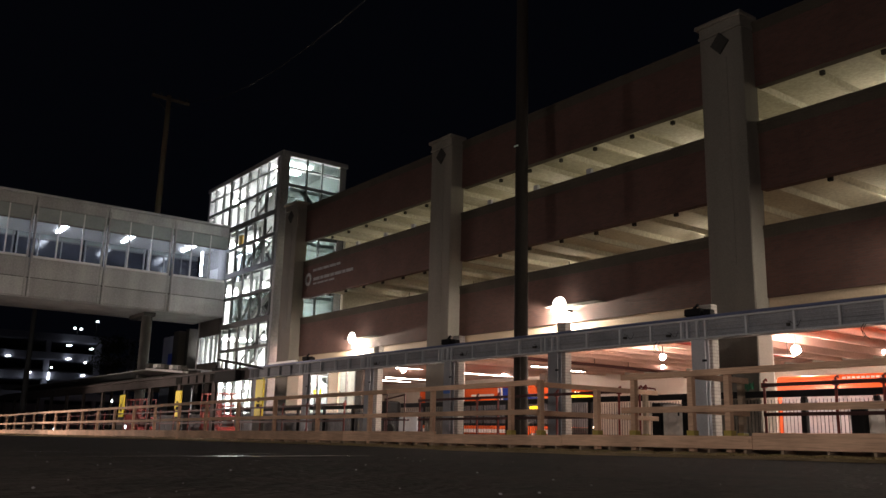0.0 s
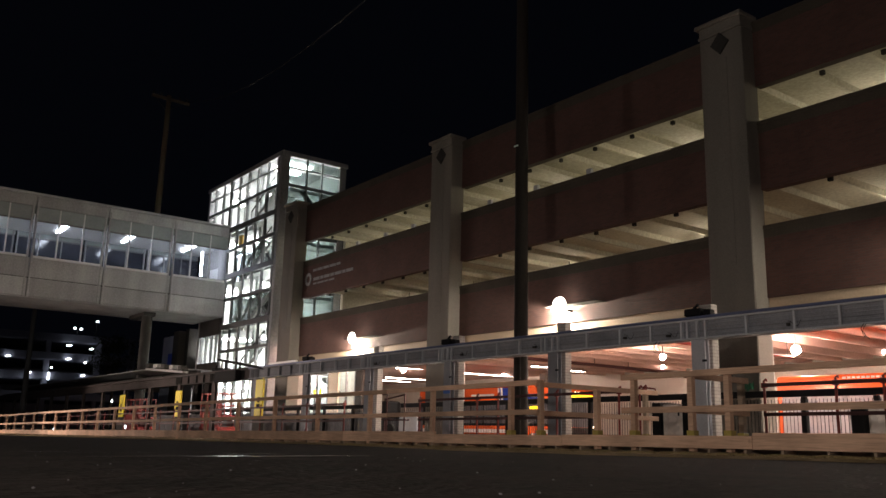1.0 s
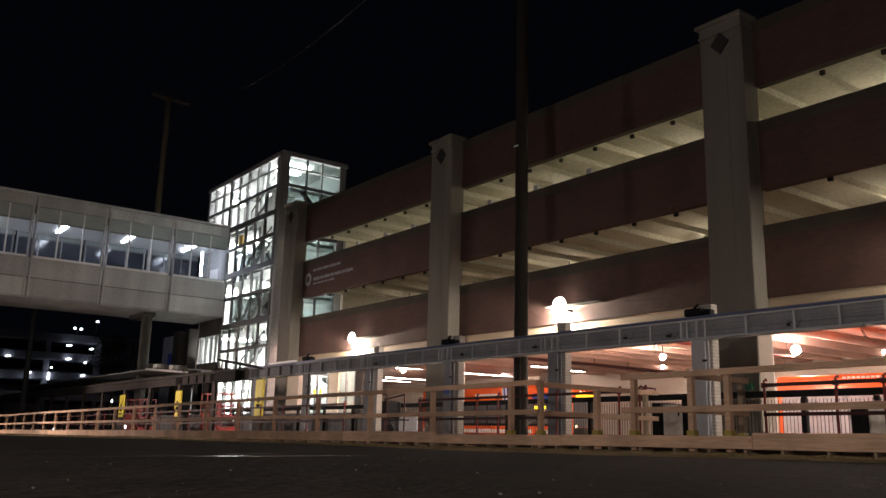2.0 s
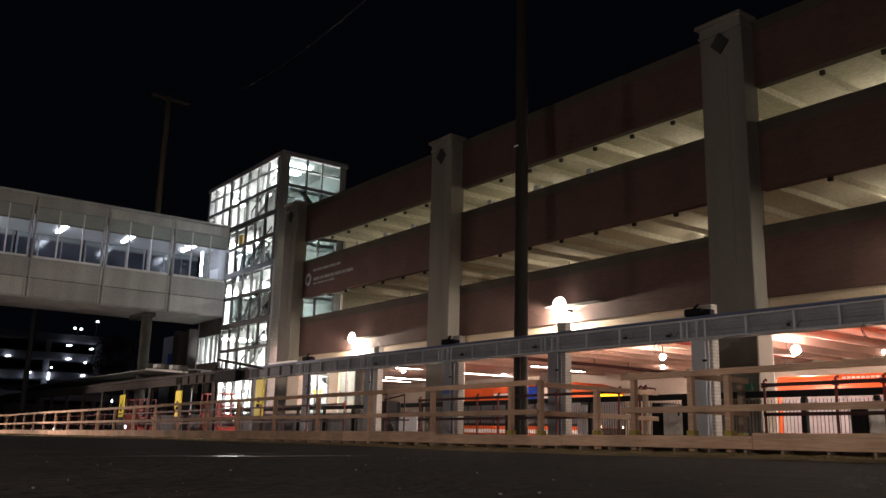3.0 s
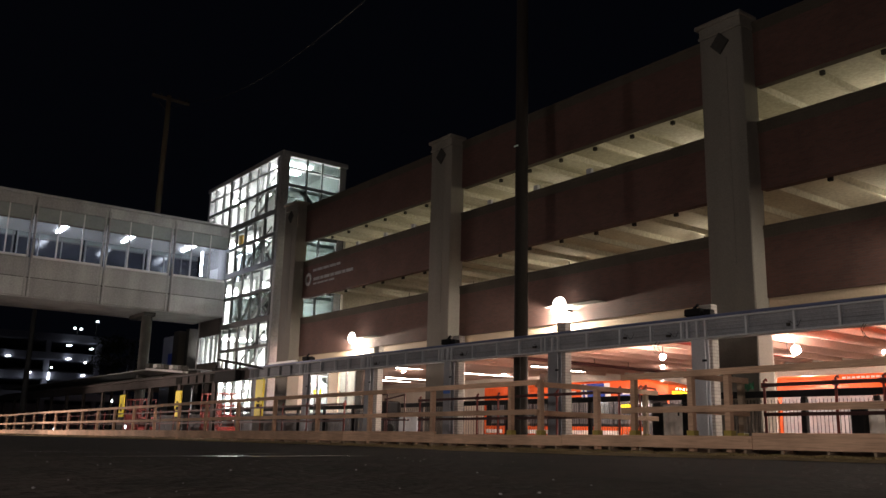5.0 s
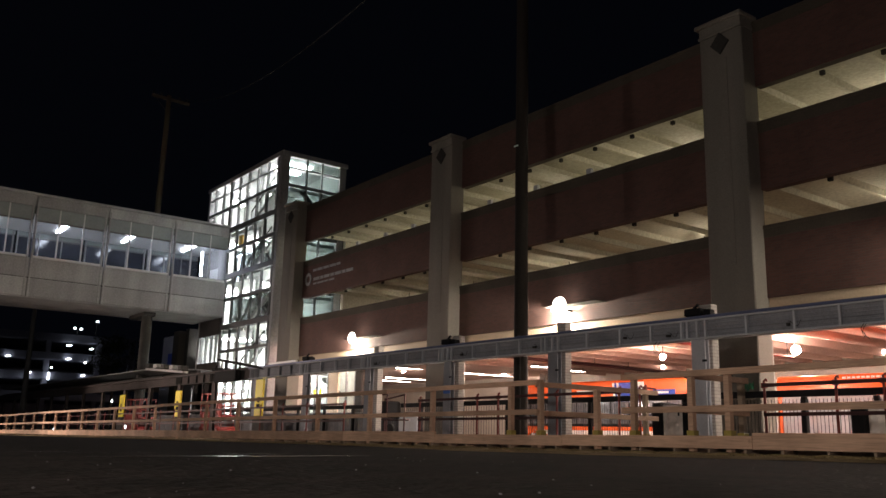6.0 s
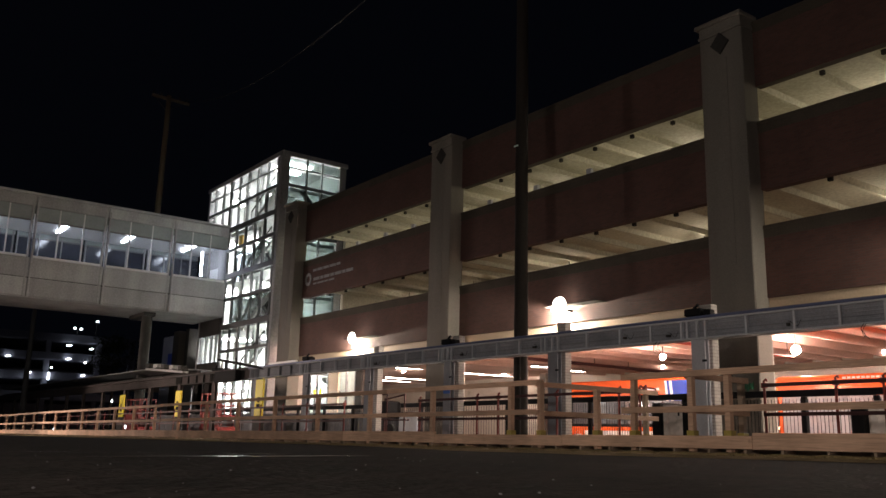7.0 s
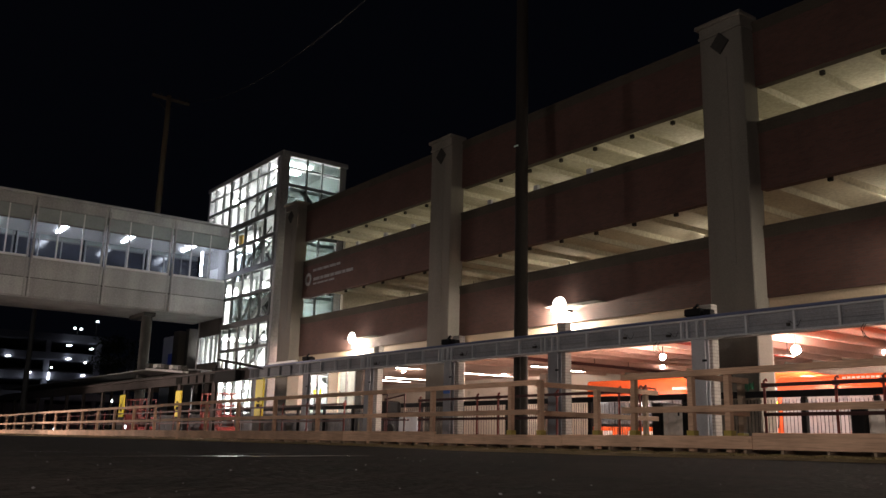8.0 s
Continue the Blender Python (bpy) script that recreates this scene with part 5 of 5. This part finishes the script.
def make_generator():
    x, y = -26.5, 17.3
    g = sill(x) + 0.06
    t = thing("generator", (x, y, g), "dark portable generator on a tubular trolley", "generator")
    bm = B()
    box(bm, x - 0.55, x + 0.45, y - 0.35, y + 0.35, g + 0.75, g + 1.35, 0.06)
    part("body", bm, BLACK, t)
    bm = B()
    for yy in (y - 0.38, y + 0.38):
        rod(bm, (x - 0.7, yy, g + 0.1), (x - 0.7, yy, g + 1.5), 0.03, 0.03, 8)
        rod(bm, (x + 0.6, yy, g + 0.1), (x + 0.6, yy, g + 1.62), 0.03, 0.03, 8)
        rod(bm, (x - 0.7, yy, g + 0.7), (x + 0.9, yy, g + 0.7), 0.03, 0.03, 8)
        rod(bm, (x - 0.7, yy, g + 1.45), (x + 0.6, yy, g + 1.6), 0.03, 0.03, 8)
    part("frame", bm, DARKRED, t)
    for yy in (y - 0.42, y + 0.36):
        bm = B()
        rod(bm, (x - 0.3, yy, g + 0.28), (x - 0.3, yy + 0.06, g + 0.28), 0.28, 0.28, 18)
        part("wheel", bm, TYRE, t)


make_generator()


def make_cable(points):
    cu = bpy.data.curves.new("loose_cable", "CURVE")
    cu.dimensions, cu.bevel_depth, cu.bevel_resolution = "3D", 0.006, 1
    sp = cu.splines.new("BEZIER")
    sp.bezier_points.add(len(points) - 1)
    for bp, co in zip(sp.bezier_points, points):
        bp.co = co
        bp.handle_left_type = bp.handle_right_type = "AUTO"
    cu.materials.append(BLACK)
    tagged(new("loose_cable", cu), "loose black cable hanging from the steel girder", "cable", "loose cables")


for xc in (-7.93, -12.93):
    rc = random.Random(int(-xc * 10))
    for k in range(3):
        o = rc.uniform(-0.15, 0.15)
        make_cable([(xc + o, 15.83, 2.34), (xc + o - rc.uniform(0.02, 0.1), 15.8, 2.24), (xc + o - rc.uniform(-0.05, 0.08), 15.79, 2.12), (xc + o + rc.uniform(-0.05, 0.1), 15.8, rc.uniform(1.98, 2.1))])


# ---- buses ----
def make_bus(at, label, L=12.2, name="city_bus", Z=1.0):
    """A bus of length L; local x runs from the tail (0) to the nose (L), local y from the near side (0) to the far side (2.5)."""
    b = thing(name, at, label, "bus", "orange buses")
    o = Vector(at)

    def p(nm, bm, m, par, lab=""):
        bm.transform(Matrix.Translation(o) @ Matrix.Diagonal((1, 1, 1 if nm in ("tyre", "rim") else Z, 1)))
        return part(nm, bm, m, par, lab)

    W, Ht = 2.5, 3.22

    def q(x):
        return x if L < 13 else (x - 8.6) * 1.226 + 10.5

    bm = B()
    box(bm, 0, L, 0, W, 0.32, Ht, 0.0)
    # the roof drops towards the nose
    bmesh.ops.bisect_plane(bm, geom=bm.verts[:] + bm.edges[:] + bm.faces[:], plane_co=(L - 1.7, 0, 0), plane_no=(1, 0, 0))
    for v in bm.verts:
        if v.co.x > L - 0.1 and v.co.z > 2:
            v.co.z -= 0.34
    edges = [e for e in bm.edges]
    bmesh.ops.bevel(bm, geom=edges, offset=0.16, segments=4, affect="EDGES", profile=0.5)
    body = smooth(p("body", bm, ORANGE, b))
    body.data.polygons.foreach_set("use_smooth", [True] * len(body.data.polygons))
    # glazing
    for y0, y1 in ((-0.008, 0.02), (W - 0.02, W + 0.008)):
        bm = B()
        box(bm, 0.35, L - 0.12, y0, y1, 0.84, 2.30, 0.004)
        p("glazing_band", bm, BLACK, b, "black glazing surround")
    x = 0.9
    while x < L - 1.8:
        for y0, y1 in ((-0.012, 0.02), (W - 0.02, W + 0.012)):
            bm = B()
            box(bm, x, x + 1.28, y0, y1, 0.98, 2.30, 0.008)
            p("window", bm, BUSGLASS, b)
        x += 1.36
    bm = B()
    box(bm, L - 0.02, L + 0.015, 0.06, W - 0.06, 0.80, 2.26, 0.01)
    p("windscreen", bm, BUSGLASS, b)
    bm = B()
    box(bm, L - 0.02, L + 0.012, 0.06, W - 0.06, 0.42, 0.79, 0.01)
    p("front_panel", bm, DARK, b, "dark lower front panel")
    bm = B()
    box(bm, -0.015, 0.02, 0.35, W - 0.35, 1.2, 2.0, 0.01)
    p("rear_window", bm, BUSGLASS, b)
    bm = B()
    box(bm, L - 1.6, L - 0.2, -0.014, 0.02, 0.4, 1.98, 0.01)
    p("door", bm, BUSGLASS, b)
    # white lower skirt between the wheels
    for x0, x1 in ((0.3, 2.0), (3.2, L - 3.6), (L - 2.4, L - 0.3)):
        bm = B()
        box(bm, x0, x1, -0.012, 0.02, 0.42, 0.64, 0.004)
        p("skirt_panel", bm, BUSWHITE, b, "white lower skirt panel")
    # livery
    for x0, x1, m in ((7.6, 7.73, BUSWHITE), (7.73, 7.85, BUSBLUE), (7.85, 8.0, BUSWHITE), (8.0, 9.15, BUSBLUE), (9.15, 9.5, BUSWHITE)):
        bm = B()
        v = []
        x0, x1 = q(x0), q(x1)
        for y in (-0.015, 0.03):
            v.append([bm.verts.new((x0, y, 2.10)), bm.verts.new((x1, y, 2.10)), bm.verts.new((x1 - 0.12, y, 3.08)), bm.verts.new((x0 - 0.12, y, 3.08))])
        bm.faces.new(v[0])
        for i in range(4):
            bm.faces.new((v[0][i], v[0][(i + 1) % 4], v[1][(i + 1) % 4], v[1][i]))
        p("stripe", bm, m, b, "white livery stripe" if m is BUSWHITE else "blue livery stripe")
    bm = B()
    box(bm, q(9.95), q(11.15), -0.016, 0.02, 2.38, 2.66, 0.006)
    plate = p("logo_plate", bm, BUSBLUE, b, "blue plate with a white mark")
    bm = B()
    box(bm, q(10.2), q(10.8), -0.022, -0.004, 2.47, 2.57)
    p("mark", bm, BUSWHITE, plate, "white mark")
    bm = B()
    box(bm, q(5.2), q(7.2), -0.008, 0.02, 2.62, 2.74)
    p("lettering_bar", bm, BUSWHITE, b, "bar of unreadable white lettering")
    bm = B()
    box(bm, 0.2, L - 0.2, -0.012, 0.02, 2.50, 2.52)
    p("drip_rail", bm, REDPAINT, b)
    # signs and lamps
    bm = B()
    box(bm, L - 0.01, L + 0.02, 0.3, W - 0.3, 2.30, 2.58, 0.006)
    p("destination_sign", bm, LEDYELLOW, b, "amber LED destination sign")
    bm = B()
    box(bm, q(10.1), q(10.95), -0.02, 0.02, 1.80, 1.96, 0.006)
    p("side_sign", bm, LEDYELLOW, b, "amber LED side sign")
    for k in range(5):
        bm = B()
        box(bm, L - 0.05, L + 0.03, 0.65 + 0.3 * k, 0.75 + 0.3 * k, 2.66, 2.75, 0.01)
        p("marker_lamp", bm, MARKER, b, "small lit marker lamp")
    for y in (0.3, W - 0.3):
        bm = B()
        rod(bm, (L - 0.02, y, 0.85), (L + 0.03, y, 0.85), 0.07, 0.06, 14)
        p("headlamp", bm, MARKER, b, "lit headlamp")
        bm = B()
        box(bm, -0.03, 0.02, y - 0.1, y + 0.1, 0.9, 1.25, 0.01)
        p("tail_lamp", bm, TAILRED, b, "red tail lamp")
    bm = B()
    box(bm, -0.04, L + 0.04, 0.08, W - 0.08, 0.34, 0.56, 0.03)
    p("bumper", bm, DARK, b)
    wheels = []
    for x in (2.6, L - 3.0):
        for y in (0.02, W - 0.32):
            wh = new("wheel")
            wh.parent = b
            wh.location = (x, y, 0.48)
            ORIGIN[wh.name] = o + Vector((x, y, 0.48))
            bm = B()
            rod(bm, (x, y, 0.48), (x, y + 0.3, 0.48), 0.48, 0.48, 24)
            bmesh.ops.bevel(bm, geom=[e for e in bm.edges if e.calc_length() < 0.2], offset=0.03, segments=2, affect="EDGES")
            p("tyre", bm, TYRE, wh)
            bm = B()
            rod(bm, (x, y - 0.015, 0.48), (x, y + 0.1, 0.48), 0.29, 0.29, 18)
            for k in range(8):
                a = k * math.pi / 4
                rod(bm, (x + 0.2 * math.cos(a), y - 0.03, 0.48 + 0.2 * math.sin(a)), (x + 0.2 * math.cos(a), y, 0.48 + 0.2 * math.sin(a)), 0.025, 0.025, 6)
            p("rim", bm, GALV, wh)
            wheels.append(wh)
    return b, wheels


BUSZ = -0.095
moving_bus, moving_wheels = make_bus((-53.5, 37.8, BUSZ), "long orange city bus with a blue and white stripe, pulling out", 15.7, Z=1.11)
parked_bus, _ = make_bus((-21.85, 34.8, BUSZ), "orange city bus parked in the bus bay", Z=0.965)
for xa_, xb_, za_ in ((0.32, 1.9, 0.45), (1.92, 3.3, 0.45), (3.32, 5.6, 0.45), (5.62, 8.4, 0.45)):
    bm = B()
    box(bm, xa_, xb_, -0.03, -0.004, za_, 2.2, 0.006)
    bm.transform(Matrix.Translation((-21.85, 34.8, BUSZ)))
    part("side_panel", bm, PANELGREY, parked_bus, "pale grey side panel")


# white roofline lettering of the parked bus
for k in range(9):
    bm = B()
    x0_ = -18.75 + 0.2 * k
    box(bm, x0_, x0_ + 0.14, 34.775, 34.81, 2.82, 2.90, 0.004)
    part("lettering_bar", bm, BUSWHITE, parked_bus, "bar of unreadable white lettering")


def motions():
    rows = [(0.0, -53.5), (1.6, -53.5), (2.2, -52.65), (2.8, -51.42), (3.5, -50.02), (4.0, -48.45), (4.5, -47.00), (5.2, -45.4), (5.8, -43.95), (6.6, -41.05), (7.0, -39.55), (7.5, -37.85), (8.0, -36.2)]
    walk(moving_bus, [(t, pose(x, 37.8, BUSZ)) for t, x in rows])
    # wheels roll with the distance gone, keyed finely enough for each turn
    fine = []
    n = 80
    for i in range(n + 1):
        t = 8.0 * i / n
        x = float(np.interp(t, [r[0] for r in rows], [r[1] for r in rows]))
        fine.append((t, math.degrees((x + 53.5) / 0.48)))
    for wh in moving_wheels:
        c = wh.location.copy()
        walk(wh, [(t, pose(c.x, c.y, c.z, 0, a, 0)) for t, a in fine])


motions()
